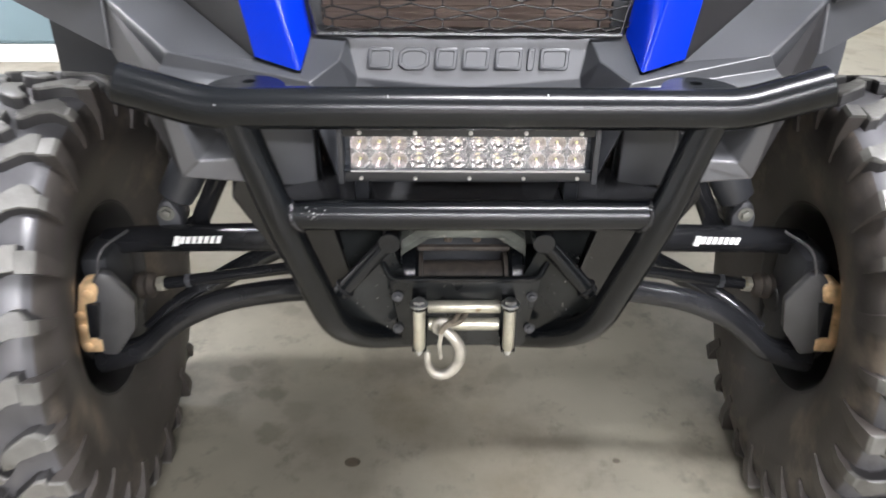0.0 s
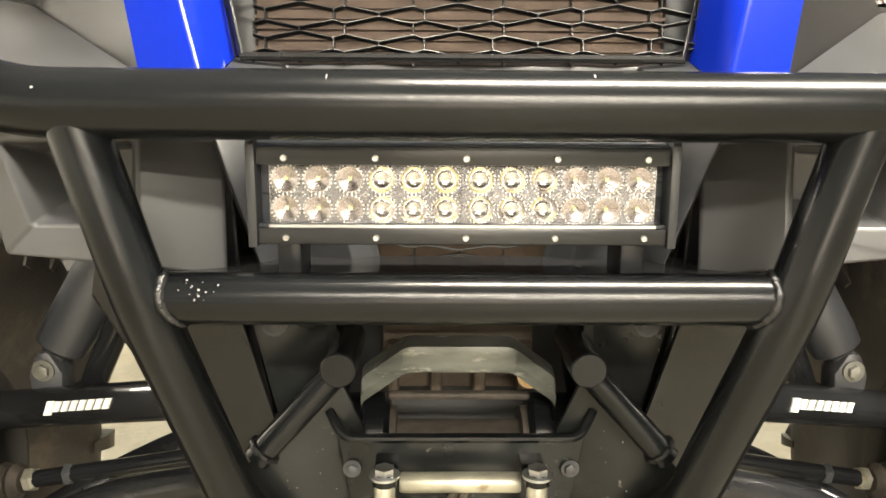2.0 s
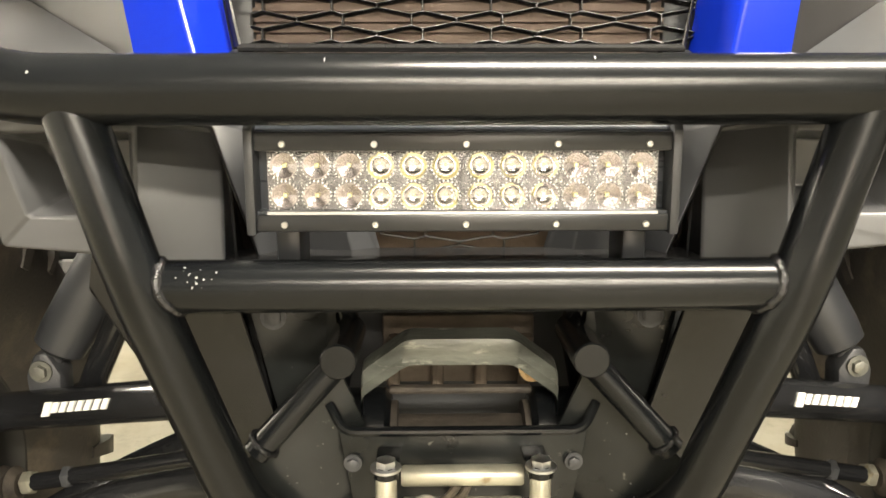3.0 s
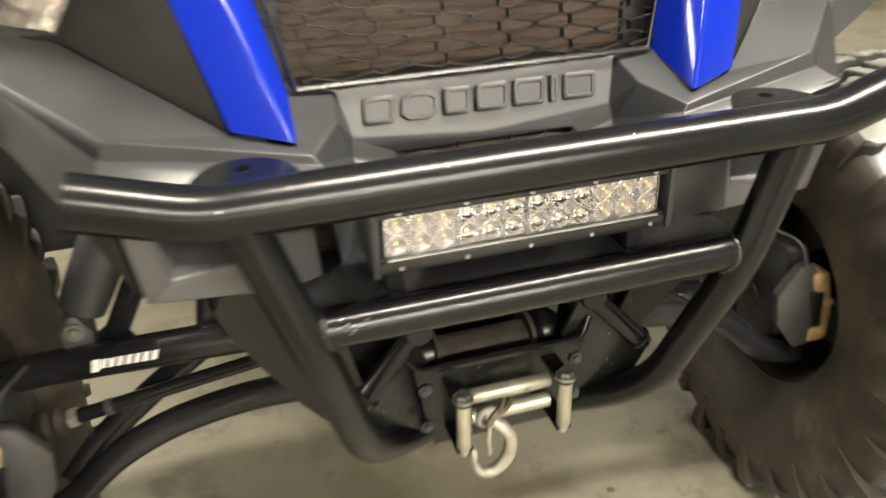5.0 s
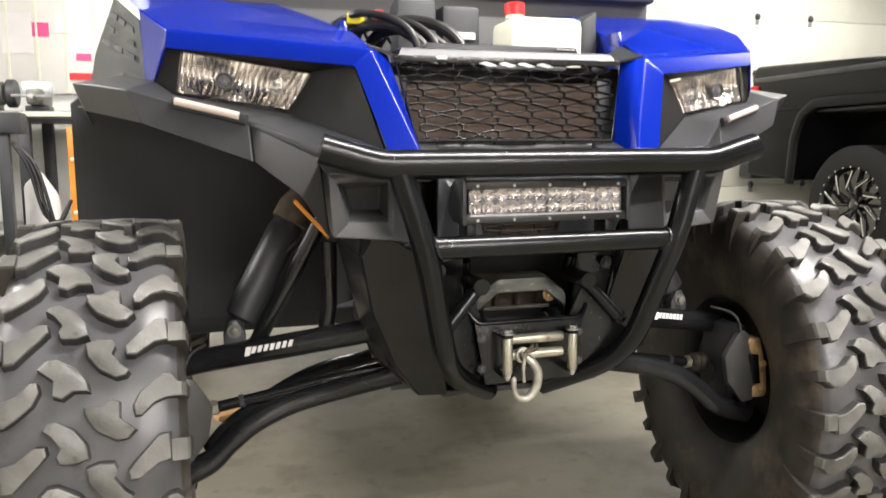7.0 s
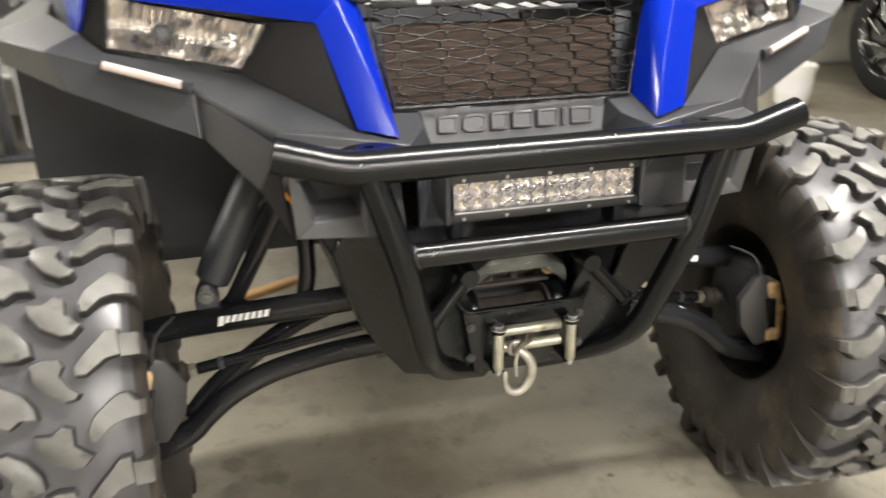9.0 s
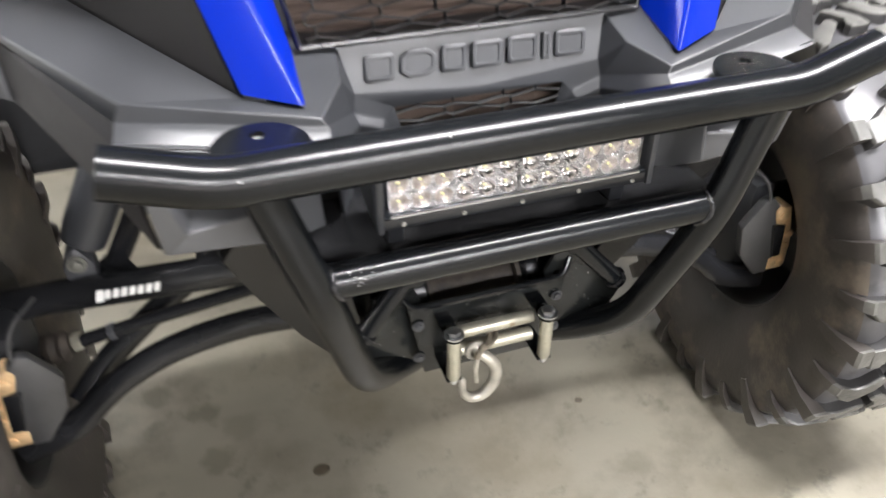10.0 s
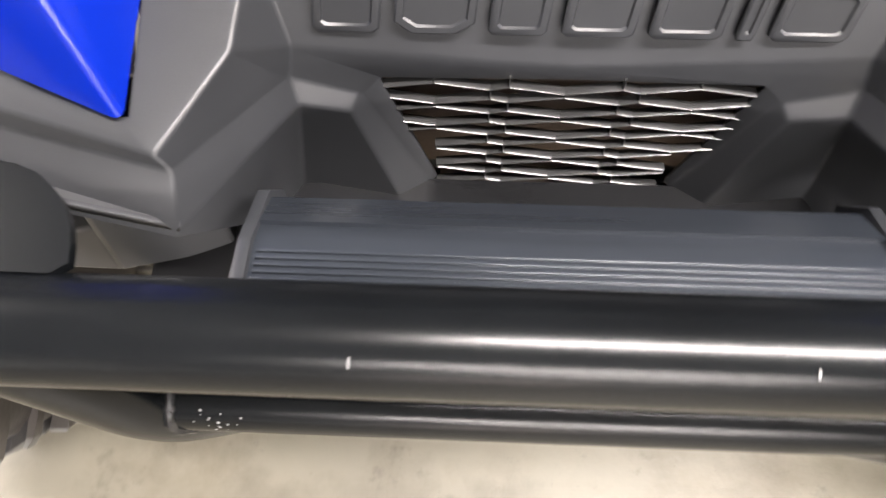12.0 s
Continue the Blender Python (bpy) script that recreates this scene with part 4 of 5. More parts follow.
# --- winch, fairlead and the dark structure behind the bumper
def winch_parts():
    w = under("winch", "winch with a zinc roller fairlead and hook")
    part("mount_plate", slab([(-0.098, 0.915, 0.604), (0.098, 0.915, 0.604), (0.080, 0.912, 0.500), (-0.080, 0.912, 0.500)], (0, -1, 0), 0.006, 0.001), M_PLATE, w, "black steel fairlead plate")
    part("plate_lip", swept(fillet([(-0.106, 0.925, 0.622), (-0.094, 0.914, 0.603), (0.094, 0.914, 0.603), (0.106, 0.925, 0.622)], 0.01, 4), 0.004, seg=10), M_STEEL, w)
    for s in (-1, 1):
        x = s * 0.0565 - 0.002
        part("upright_roller", lathed([(-0.037, 0.0045), (-0.031, 0.0078), (0.028, 0.0078), (0.031, 0.006)], (x, 0.869, 0.561), (0, 0, 1), 20), M_ZINC, w)
        part("roller_pin", lathed([(0.027, 0.0088), (0.0335, 0.0088), (0.036, 0.006)], (x, 0.869, 0.561), (0, 0, 1), 16), M_STEEL, w)
        part("roller_bolt", hexbolt((x, 0.869, 0.594), (0, 0, 1), 0.0076, 0.008), M_ALLOY, w)
        part("pin_tip", lathed([(-0.043, 0.003), (-0.037, 0.0055), (-0.034, 0.0055)], (x, 0.869, 0.561), (0, 0, 1), 12), M_ALLOY, w)
        part("fairlead_ear", boxed(x - 0.009, x + 0.009, 0.866, 0.914, 0.586, 0.5905, bevel=0.001), M_STEEL, w)
        part("fairlead_ear", boxed(x - 0.009, x + 0.009, 0.866, 0.914, 0.5235, 0.5275, bevel=0.001), M_STEEL, w)
        for z in (0.578, 0.528):
            part("plate_bolt", hexbolt((s * 0.087, 0.912, z), (0, -1, 0), 0.0048, 0.005), M_KNUCKLE, w)
    part("cross_roller", lathed([(-0.046, 0.007), (-0.044, 0.0080), (0.044, 0.0080), (0.046, 0.007)], (-0.002, 0.886, 0.580), (1, 0, 0), 20), M_ZINC, w)
    part("lower_roller", lathed([(-0.046, 0.005), (-0.044, 0.0080), (0.044, 0.0080), (0.046, 0.005)], (-0.002, 0.884, 0.555), (1, 0, 0), 20), M_ZINC, w)
    # flat forged hook that hangs with its point to the front
    hook = [(-0.030, 0.879, 0.566), (-0.028, 0.873, 0.556), (-0.016, 0.869, 0.545), (-0.0065, 0.868, 0.527), (-0.0095, 0.868, 0.503), (-0.024, 0.868, 0.487), (-0.040, 0.868, 0.489), (-0.0475, 0.868, 0.504), (-0.048, 0.868, 0.524)]
    hp = spline(hook, 5)
    radii = [0.0045 + 0.0030 * math.sin(math.pi * min(1, k / (len(hp) - 1) * 1.15)) for k in range(len(hp))]
    radii[-1] = 0.002
    part("hook", swept(hp, radii, seg=12), M_HOOK, w, "galvanised steel tow hook")
    part("latch", swept([(-0.030, 0.866, 0.558), (-0.033, 0.865, 0.535), (-0.031, 0.866, 0.514)], 0.0028, seg=8), M_HOOK, w)
    eye = [(-0.030 + 0.0095 * math.cos(a), 0.876, 0.556 + 0.0095 * math.sin(a)) for a in (2 * math.pi * k / 18 for k in range(19))]
    part("hook_eye", swept(eye, 0.004, seg=10, cap=False), M_HOOK, w)
    for dx, tw in ((0.0, 0.0), (0.007, 1.5)):
        cable = [(-0.002 + dx, 0.905, 0.567), (-0.012 + dx, 0.880, 0.566 - 0.002 * tw), (-0.025, 0.868, 0.563), (-0.032, 0.866, 0.553)]
        part("cable", swept(spline(cable, 5), 0.0035, seg=8), M_ROPE, w)
    part("drum", lathed([(-0.06, 0.036), (-0.055, 0.036), (-0.054, 0.024), (0.054, 0.024), (0.055, 0.036), (0.06, 0.036)], (0, 0.985, 0.562), (1, 0, 0), 28), M_DARKCORE, w)
    for s in (-1, 1):
        part("gear_housing", lathed([(0.06, 0.034), (0.065, 0.040), (0.12, 0.040), (0.128, 0.034)], (0, 0.985, 0.570), (s, 0, 0), 28), M_STEEL, w)
    part("tie_bar", boxed(-0.062, 0.062, 0.975, 0.985, 0.609, 0.616, bevel=0.003), M_DARKCORE, w)
    part("tie_bar", boxed(-0.062, 0.062, 0.998, 1.008, 0.632, 0.640, bevel=0.003), M_DARKCORE, w)


winch_parts()


def front_frame():
    fr = under("frame", "dusty dark front frame")
    hoop = fillet([(-0.083, 0.965, 0.595), (-0.083, 0.955, 0.630), (-0.045, 0.95, 0.659), (0.042, 0.95, 0.659), (0.080, 0.955, 0.630), (0.080, 0.965, 0.595)], 0.006, 3)
    bm = bmesh.new()
    ring = []
    for p in hoop:
        ring.append([bm.verts.new(p + Vector(o)) for o in ((0, -0.004, -0.013), (0, -0.007, -0.003), (0, -0.004, 0.009), (0, 0.012, 0.014), (0, 0.014, -0.014))])
    for a, b in zip(ring, ring[1:]):
        for k in range(5):
            bm.faces.new((a[k], a[(k + 1) % 5], b[(k + 1) % 5], b[k]))
    bmesh.ops.recalc_face_normals(bm, faces=bm.faces[:])
    part("hoop", bm, M_HOOP, fr, "worn bare steel hoop")
    part("bulkhead", boxed(-0.20, 0.20, 1.085, 1.095, 0.45, 0.78), M_LINER, fr)
    part("cross_member", boxed(-0.15, 0.15, 1.045, 1.085, 0.47, 0.52, bevel=0.004), M_LINER, fr)
    part("heat_shield", boxed(-0.07, 0.07, 1.03, 1.04, 0.60, 0.665, bevel=0.003), M_RUST, fr)
    for k in range(4):
        part("pipe", swept([(-0.06 + 0.04 * k, 1.02, 0.602), (-0.058 + 0.04 * k, 1.015, 0.65)], 0.006, seg=8), M_RUST, fr)
    part("bolt_head", hexbolt((0.062, 0.978, 0.632), (0, -1, 0), 0.008, 0.008), M_BRONZE, fr)
    for s in (-1, 1):
        part("rail", boxed(s * 0.16 - 0.02, s * 0.16 + 0.02, 1.10, 1.6, 0.475, 0.52, bevel=0.004), M_LINER, fr)
        part("upright", slab(side([(0.105, 0.955, 0.72), (0.178, 0.94, 0.735), (0.135, 0.975, 0.50), (0.095, 0.975, 0.50)], s), (0, -1, 0), 0.01), M_PLATE, fr)
        part("stay", swept(side([(0.098, 0.965, 0.70), (0.094, 0.975, 0.668), (0.11, 1.0, 0.60)], s), 0.010, seg=12), M_STEEL, fr)
        part("frame_bolt", hexbolt((s * 0.150, 0.938, 0.690), (0, -1, 0), 0.007, 0.006), M_KNUCKLE, fr)
    part("recess_floor", boxed(-0.222, 0.222, 0.830, 0.956, 0.7375, 0.742, bevel=0.001), M_NOSE, fr)
    # Unseen rear body, added to keep light off the floor underneath.
    part("unseen_floor_pan", boxed(-0.64, 0.64, 1.63, 3.60, 0.455, 0.50, bevel=0.01), M_LINER, fr, "unseen black floor pan that shades the floor")
    part("bulkhead", boxed(-0.62, 0.62, 2.50, 2.56, 0.50, 1.02, bevel=0.01), M_LINER, fr)
    part("unseen_cargo_bed", boxed(-0.60, 0.60, 2.58, 3.70, 0.80, 1.05, bevel=0.03), M_LINER, fr, "unseen black cargo bed added behind the cab")
    for s in (-1, 1):
        part("unseen_sill", boxed(s * 0.62 - 0.05, s * 0.62 + 0.05, 1.66, 2.55, 0.46, 0.62, bevel=0.03), M_LINER, fr)
        part("unseen_seat_base", boxed(s * 0.30 - 0.22, s * 0.30 + 0.22, 1.98, 2.48, 0.50, 0.82, bevel=0.05), M_LINER, fr)
    part("skid_plate", boxed(-0.13, 0.13, 1.0, 3.6, 0.456, 0.468, bevel=0.004), M_LINER, fr)


front_frame()


# --- suspension and brakes
def suspension(s):
    sus = under("suspension", "black tubular control arms with shock absorber")
    upper = side([(0.585, 1.215, 0.490), (0.53, 1.202, 0.503), (0.25, 1.114, 0.556), (0.17, 1.09, 0.572)], s)
    part("upper_arm", swept(fillet(upper, 0.03), 0.0225, seg=18), M_ARM, sus)
    link = side([(0.432, 1.222, 0.520), (0.418, 1.214, 0.548), (0.358, 1.195, 0.662), (0.300, 1.18, 0.77)], s)
    part("sway_link", swept(fillet(link, 0.03), 0.0155, seg=14), M_ARM, sus)
    part("web_plate", slab(side([(0.50, 1.175, 0.512), (0.38, 1.14, 0.545), (0.43, 1.25, 0.535)], s), (0, 0, 1), 0.006), M_ARM, sus)
    lower = side([(0.600, 1.125, 0.314), (0.559, 1.125, 0.324), (0.520, 1.125, 0.340), (0.484, 1.126, 0.372), (0.440, 1.128, 0.403), (0.370, 1.132, 0.430), (0.275, 1.124, 0.452), (0.180, 1.085, 0.481)], s)
    part("lower_arm", swept(spline(lower, 6), [0.0195 + 0.006 * max(0.0, 1 - k / 16) for k in range(43)], seg=18), M_ARM, sus)
    rear = side([(0.52, 1.15, 0.350), (0.46, 1.203, 0.387), (0.32, 1.308, 0.426), (0.17, 1.405, 0.428)], s)
    part("lower_arm_rear", swept(spline(rear, 6), 0.0185, seg=16), M_ARM, sus)
    part("tie_rod", swept(side([(0.508, 1.212, 0.4085), (0.17, 1.19, 0.470)], s), 0.0105, seg=14), M_ARM, sus)
    part("lock_nut", lathed([(0, 0.010), (0.003, 0.0135), (0.010, 0.0135), (0.012, 0.010)], (s * 0.455, 1.2086, 0.4182), (s * 0.98, 0.06, -0.18), 6), M_KNUCKLE, sus)
    part("tie_rod_nut", lathed([(0, 0.011), (0.003, 0.0145), (0.012, 0.0145), (0.015, 0.011)], (s * 0.503, 1.212, 0.4095), (s * 0.98, 0.06, -0.18), 6), M_ZINC, sus)
    part("ball_boot", lathed([(0, 0.014), (0.008, 0.023), (0.016, 0.018), (0.024, 0.024), (0.034, 0.02), (0.05, 0.022)], (s * 0.520, 1.212, 0.406), (s * 0.95, 0.1, -0.1), 18), M_DARKCORE, sus)
    part("arm_mount", boxed(s * 0.19 - 0.03, s * 0.19 + 0.03, 1.08, 1.17, 0.525, 0.70, bevel=0.006), M_LINER, sus, "black steel arm bracket")
    part("inner_post", swept(side([(0.308, 1.15, 0.555), (0.300, 1.15, 0.60), (0.298, 1.15, 0.72)], s), 0.0145, seg=14), M_ARM, sus)
    if s < 0:
        part("orange_strip", swept([(-0.3626, 1.10, 0.7989), (-0.3104, 1.06, 0.7383)], 0.004, seg=6, flat=0.4), M_ORANGE, sus, "thin orange edge strip")
    # shock absorber
    bot, top = Vector((s * 0.472, 1.206, 0.553)), Vector((s * 0.333, 1.245, 0.80))
    ax = (top - bot).normalized()
    part("shock_shaft", swept([bot, bot + ax * 0.05], 0.012, seg=14), M_KNUCKLE, sus)
    part("shock_body", lathed([(0.024, 0.020), (0.030, 0.029), (0.050, 0.031), (0.21, 0.032), (0.215, 0.030), (0.23, 0.028)], bot, ax, 24), M_BLACKPL, sus, "black shock absorber sleeve")
    lug = side([(0.488, 1.190, 0.515), (0.490, 1.190, 0.551), (0.479, 1.190, 0.577), (0.464, 1.190, 0.579), (0.449, 1.190, 0.552), (0.451, 1.190, 0.512)], s)
    part("shock_clevis", slab(lug, (0, -1, 0), 0.036, 0.006), M_KNUCKLE, sus, "dark grey shock lug on the arm")
    part("clevis_bolt", hexbolt((s * 0.470, 1.189, 0.557), (0, -1, 0), 0.0085, 0.009), M_DULL, sus)
    part("shock_collar", lathed([(0.225, 0.024), (0.23, 0.034), (0.262, 0.034), (0.30, 0.02)], bot, ax, 20), M_RUST, sus)
    hose = spline(side([(0.44, 1.215, 0.58), (0.41, 1.22, 0.62), (0.37, 1.21, 0.70), (0.30, 1.20, 0.735), (0.24, 1.18, 0.74)], s), 6)
    part("hose", swept(hose, 0.006, seg=10), M_HOSE, sus)
    # knuckle, caliper and brake hose
    kn = under("steering_knuckle", "grey cast steering knuckle with bronze brake caliper")
    dx = 0.012 if s > 0 else 0.0
    plate = [(0.552, 1.090, 0.504), (0.566, 1.086, 0.490), (0.581, 1.083, 0.400), (0.578, 1.086, 0.352), (0.555, 1.090, 0.346), (0.520, 1.097, 0.392), (0.511, 1.098, 0.447), (0.522, 1.096, 0.468), (0.538, 1.093, 0.497)]
    part("guard", slab(side([(x + dx, y, z) for x, y, z in plate], s), (-0.25 * s, -1, 0.1), 0.022, 0.004), M_GUARD, kn, "faceted grey caliper guard")
    stop = [(0.560, 0.452), (0.582, 0.452), (0.590, 0.387), (0.574, 0.387)]
    part("pad_cover", slab(side([(x + dx, 1.081, z) for x, z in stop], s), (0, -1, 0), 0.024, 0.002), M_ARM, kn, "black pad cover")
    part("carrier", boxed(s * 0.580 - 0.022, s * 0.580 + 0.022, 1.13, 1.23, 0.30, 0.505, bevel=0.010), M_LINER, kn)
    cal = [(0.586, 0.486), (0.562, 0.488), (0.559, 0.478), (0.566, 0.454), (0.580, 0.449), (0.590, 0.389), (0.572, 0.381), (0.574, 0.357), (0.603, 0.356), (0.609, 0.366), (0.606, 0.414)]
    part("caliper", slab(side([(x + dx, 1.084, z) for x, z in cal], s), (0, -1, 0), 0.034, 0.003), M_BRONZE, kn, "worn bronze brake caliper")
    for z in (0.470, 0.430, 0.405, 0.369):
        part("caliper_bolt", lathed([(0, 0.0075), (0.003, 0.0075), (0.004, 0.005)], (s * (0.5745 + dx if z > 0.46 else 0.5955 + dx), 1.084, z), (0, -1, 0), 12), M_BRONZE, kn)
    part("disc", lathed([(0, 0.03), (0, 0.108), (0.005, 0.108), (0.005, 0.03)], (s * 0.612, 1.205, 0.384), (s, 0, 0), 40, caps=False, close=True), M_RIM, kn)
    part("hub", lathed([(-0.05, 0.018), (-0.045, 0.026), (-0.02, 0.032), (0.06, 0.05), (0.13, 0.05)], (s * 0.60, 1.205, 0.384), (s, 0, 0), 24), M_RIM, kn)
    part("brake_hose", swept(spline(side([(0.556, 1.098, 0.462), (0.558, 1.094, 0.500), (0.548, 1.108, 0.536), (0.522, 1.15, 0.546)], s), 6), 0.0026, seg=8), M_GUARD, kn)
    # white lettering on the arm, as plain slanted bars
    a, b = Vector((s * 0.455, 1.1565, 0.524)), Vector((s * 0.368, 1.1295, 0.5405))
    if s > 0:
        a, b = b, a
    d = (b - a)
    n = Vector((d.normalized().y, -d.normalized().x, 0))
    if n.y > 0:
        n = -n
    n = (n + Vector((0, 0, 0.35))).normalized()
    up = n.cross(d.normalized())
    if up.z < 0:
        up = -up
    for k in range(8):
        w, h = (0.105, 0.0078) if k == 0 else (0.078, 0.0056)
        p = a + d * (0.0 if k == 0 else 0.135 + 0.122 * (k - 1)) + n * 0.0035 + up * (0.0 if k == 0 else 0.0012)
        q = [p - up * h, p + d * w - up * h, p + d * (w + 0.055) + up * h, p + d * 0.055 + up * h]
        part("decal_bar", slab(q, n, 0.003), M_STICKER, sus, "white vinyl bar")


for s in (-1, 1):
    suspension(s)


# --- wheel wells, cab front and engine bay
def wells(s):
    part("inner_liner", slab(side([(0.25, 1.08, 1.0), (0.25, 1.62, 1.0), (0.25, 1.62, 0.50), (0.25, 1.20, 0.60), (0.25, 1.08, 0.74)], s), (s, 0, 0), 0.004), M_LINER, utv, "black plastic wheel-well liner")
    part("rear_liner", slab(side([(0.24, 1.60, 1.08), (0.735, 1.60, 1.03), (0.785, 1.60, 0.99), (0.785, 1.60, 0.50), (0.24, 1.60, 0.50)], s), (0, -1, 0), 0.006), M_LINER, utv, "black plastic wheel-well liner")
    part("top_liner", slab(side([(0.25, 1.08, 0.985), (0.42, 1.05, 0.90), (0.62, 1.12, 0.955), (0.74, 1.40, 0.97), (0.75, 1.6, 0.98), (0.25, 1.6, 0.995)], s), (0, 0, -1), 0.004), M_LINER, utv, "black plastic wheel-well liner")
    a, b, c, d = (Vector(p) for p in ((0.596, 1.165, 1.005), (0.606, 1.205, 1.108), (0.685, 1.60, 1.215), (0.728, 1.60, 1.100)))
    quad = side([a, b, c, d], s)
    panel = part("side_vent_panel", slab(quad, (s, -0.2, 0.3), 0.006, 0.001), M_GRAY, utv, "dark grey side panel with louvre slots")
    part("side_skirt", slab(side([(0.596, 1.165, 1.005), (0.728, 1.60, 1.100), (0.745, 1.60, 1.02), (0.66, 1.30, 1.005)], s), (s, -0.2, 0.5), 0.005), M_GRAY, utv, "dark grey lower side panel")
    nrm = (b - a).cross(d - a).normalized()
    if nrm.x < 0:
        nrm = -nrm
    for u in (0.18, 0.44, 0.70):
        for v in (0.22, 0.46, 0.70):
            q = []
            for du, dv in ((0, 0), (0.20, 0), (0.20, 0.09), (0, 0.09)):
                uu, vv = u + du, v + dv
                q.append((a * (1 - uu) + d * uu) * (1 - vv) + (b * (1 - uu) + c * uu) * vv + nrm * 0.0008)
            part("vent_slot", slab(side(q, s), (s * nrm.x, nrm.y, nrm.z), 0.003), M_LINER, utv)


for s in (-1, 1):
    wells(s)


def engine_bay():
    bay = under("engine_bay", "open bay with hoses, pouches and coolant bottle")
    part("tray", boxed(-0.262, 0.262, 1.09, 1.6, 1.028, 1.036, bevel=0.002), M_GRAY, bay)
    part("firewall", boxed(-0.62, 0.62, 1.60, 1.62, 1.03, 1.33, bevel=0.004), M_FIREWALL, bay)
    part("dash_bar", boxed(-0.62, 0.62, 1.56, 1.60, 1.258, 1.30, bevel=0.01), M_BLACKPL, bay)
    part("radiator_cover", boxed(-0.15, 0.13, 1.015, 1.10, 1.040, 1.062, bevel=0.006), M_GRAY, bay)
    part("bottle", boxed(0.085, 0.245, 1.22, 1.34, 1.03, 1.150, bevel=0.016), M_BOTTLE, bay, "milky plastic coolant bottle")
    part("bottle_neck", lathed([(0, 0.019), (0.012, 0.019)], (0.108, 1.26, 1.148), (0, 0, 1), 20), M_BOTTLE, bay)
    part("bottle_cap", lathed([(0.008, 0.021), (0.030, 0.021), (0.033, 0.017)], (0.108, 1.26, 1.148), (0, 0, 1), 20), M_RED, bay, "red screw cap")
    for x, z in ((-0.06, 1.212), (0.04, 1.200)):
        part("pouch", boxed(x - 0.045, x + 0.045, 1.40, 1.48, 1.04, z, bevel=0.014), M_LINER, bay, "black fabric pouch")
        part("pouch_strap", boxed(x - 0.03, x + 0.03, 1.394, 1.402, 1.125, 1.14, bevel=0.002), M_PAPER, bay)
    for k, (x, dz) in enumerate(((-0.17, 0.0), (-0.15, 0.012), (-0.125, -0.006), (-0.19, 0.02), (-0.10, 0.01))):
        pts = [(x - 0.07, 1.34 + 0.02 * k, 1.06), (x - 0.05, 1.27, 1.115 + dz), (x + 0.01, 1.22, 1.118 + dz), (x + 0.06, 1.19, 1.085 + dz), (x + 0.085, 1.18, 1.035)]
        part("hose", swept(spline(pts, 6), 0.0075 if k % 2 else 0.011, seg=10), M_HOSE, bay)
    for k, (x, y) in enumerate(((-0.235, 1.3), (-0.21, 1.33), (-0.245, 1.36))):
        part("wire", swept(spline([(x, y, 1.05), (x - 0.02, y - 0.03, 1.12), (x + 0.03, y - 0.04, 1.15), (x + 0.07, y - 0.02, 1.10)], 6), 0.004, seg=8), M_HOSE, bay)
    part("fuse_cap", boxed(-0.238, -0.205, 1.25, 1.28, 1.125, 1.146, bevel=0.003), M_YELLOW, bay, "yellow plug cap")
    part("terminal_cover", boxed(-0.186, -0.168, 1.24, 1.262, 1.118, 1.152, bevel=0.003), M_RED, bay, "red terminal cover")
    part("air_box", slab([(0.252, 1.24, 1.150), (0.286, 1.24, 1.172), (0.286, 1.24, 1.03), (0.246, 1.24, 1.03)], (0, -1, 0), 0.08, 0.008), M_LINER, bay, "black plastic duct")
    part("hinge", boxed(-0.05, 0.10, 1.0, 1.012, 1.019, 1.026, bevel=0.001), M_KNUCKLE, bay)
    for s in (-1, 1):
        part("corner_plate", slab(side([(0.205, 1.003, 1.04), (0.245, 0.992, 1.048), (0.262, 1.10, 1.08), (0.225, 1.09, 1.06)], s), (0, -0.3, 1), 0.004), M_GRAY, bay)
        tab = side([(0.262, 1.10, 1.075), (0.268, 1.16, 1.09), (0.268, 1.165, 1.112), (0.264, 1.115, 1.108)], s)
        part("fender_tab", slab(tab, (-s, 0, 0), 0.006, 0.001), M_BLUE, bay)


engine_bay()


# ---------------------------------------------------------------- garage things
def garage_door():
    door = thing("garage_door", "white sectional garage door with visible panel seams", "door", (3.6, Y1 - 0.05, 0), kind="structure")
    for k in range(5):
        z = 0.02 + 0.52 * k
        part("door_panel", boxed(1.2, 6.2, Y1 - 0.06, Y1 - 0.005, z, z + 0.516, bevel=0.004), M_DOORPANEL, door)
    for x in (2.0, 3.2, 4.42, 5.02):
        for z in (0.54, 1.06, 1.58, 2.10):
            part("hinge_plate", boxed(x - 0.022, x + 0.022, Y1 - 0.066, Y1 - 0.058, z - 0.06, z + 0.05, bevel=0.002), M_ALLOY, door)
            part("hinge_bolt", lathed([(0, 0.03), (0.006, 0.03), (0.02, 0.018)], (x, Y1 - 0.066, z + 0.012), (0, -1, 0), 12), M_KNUCKLE, door)


garage_door()


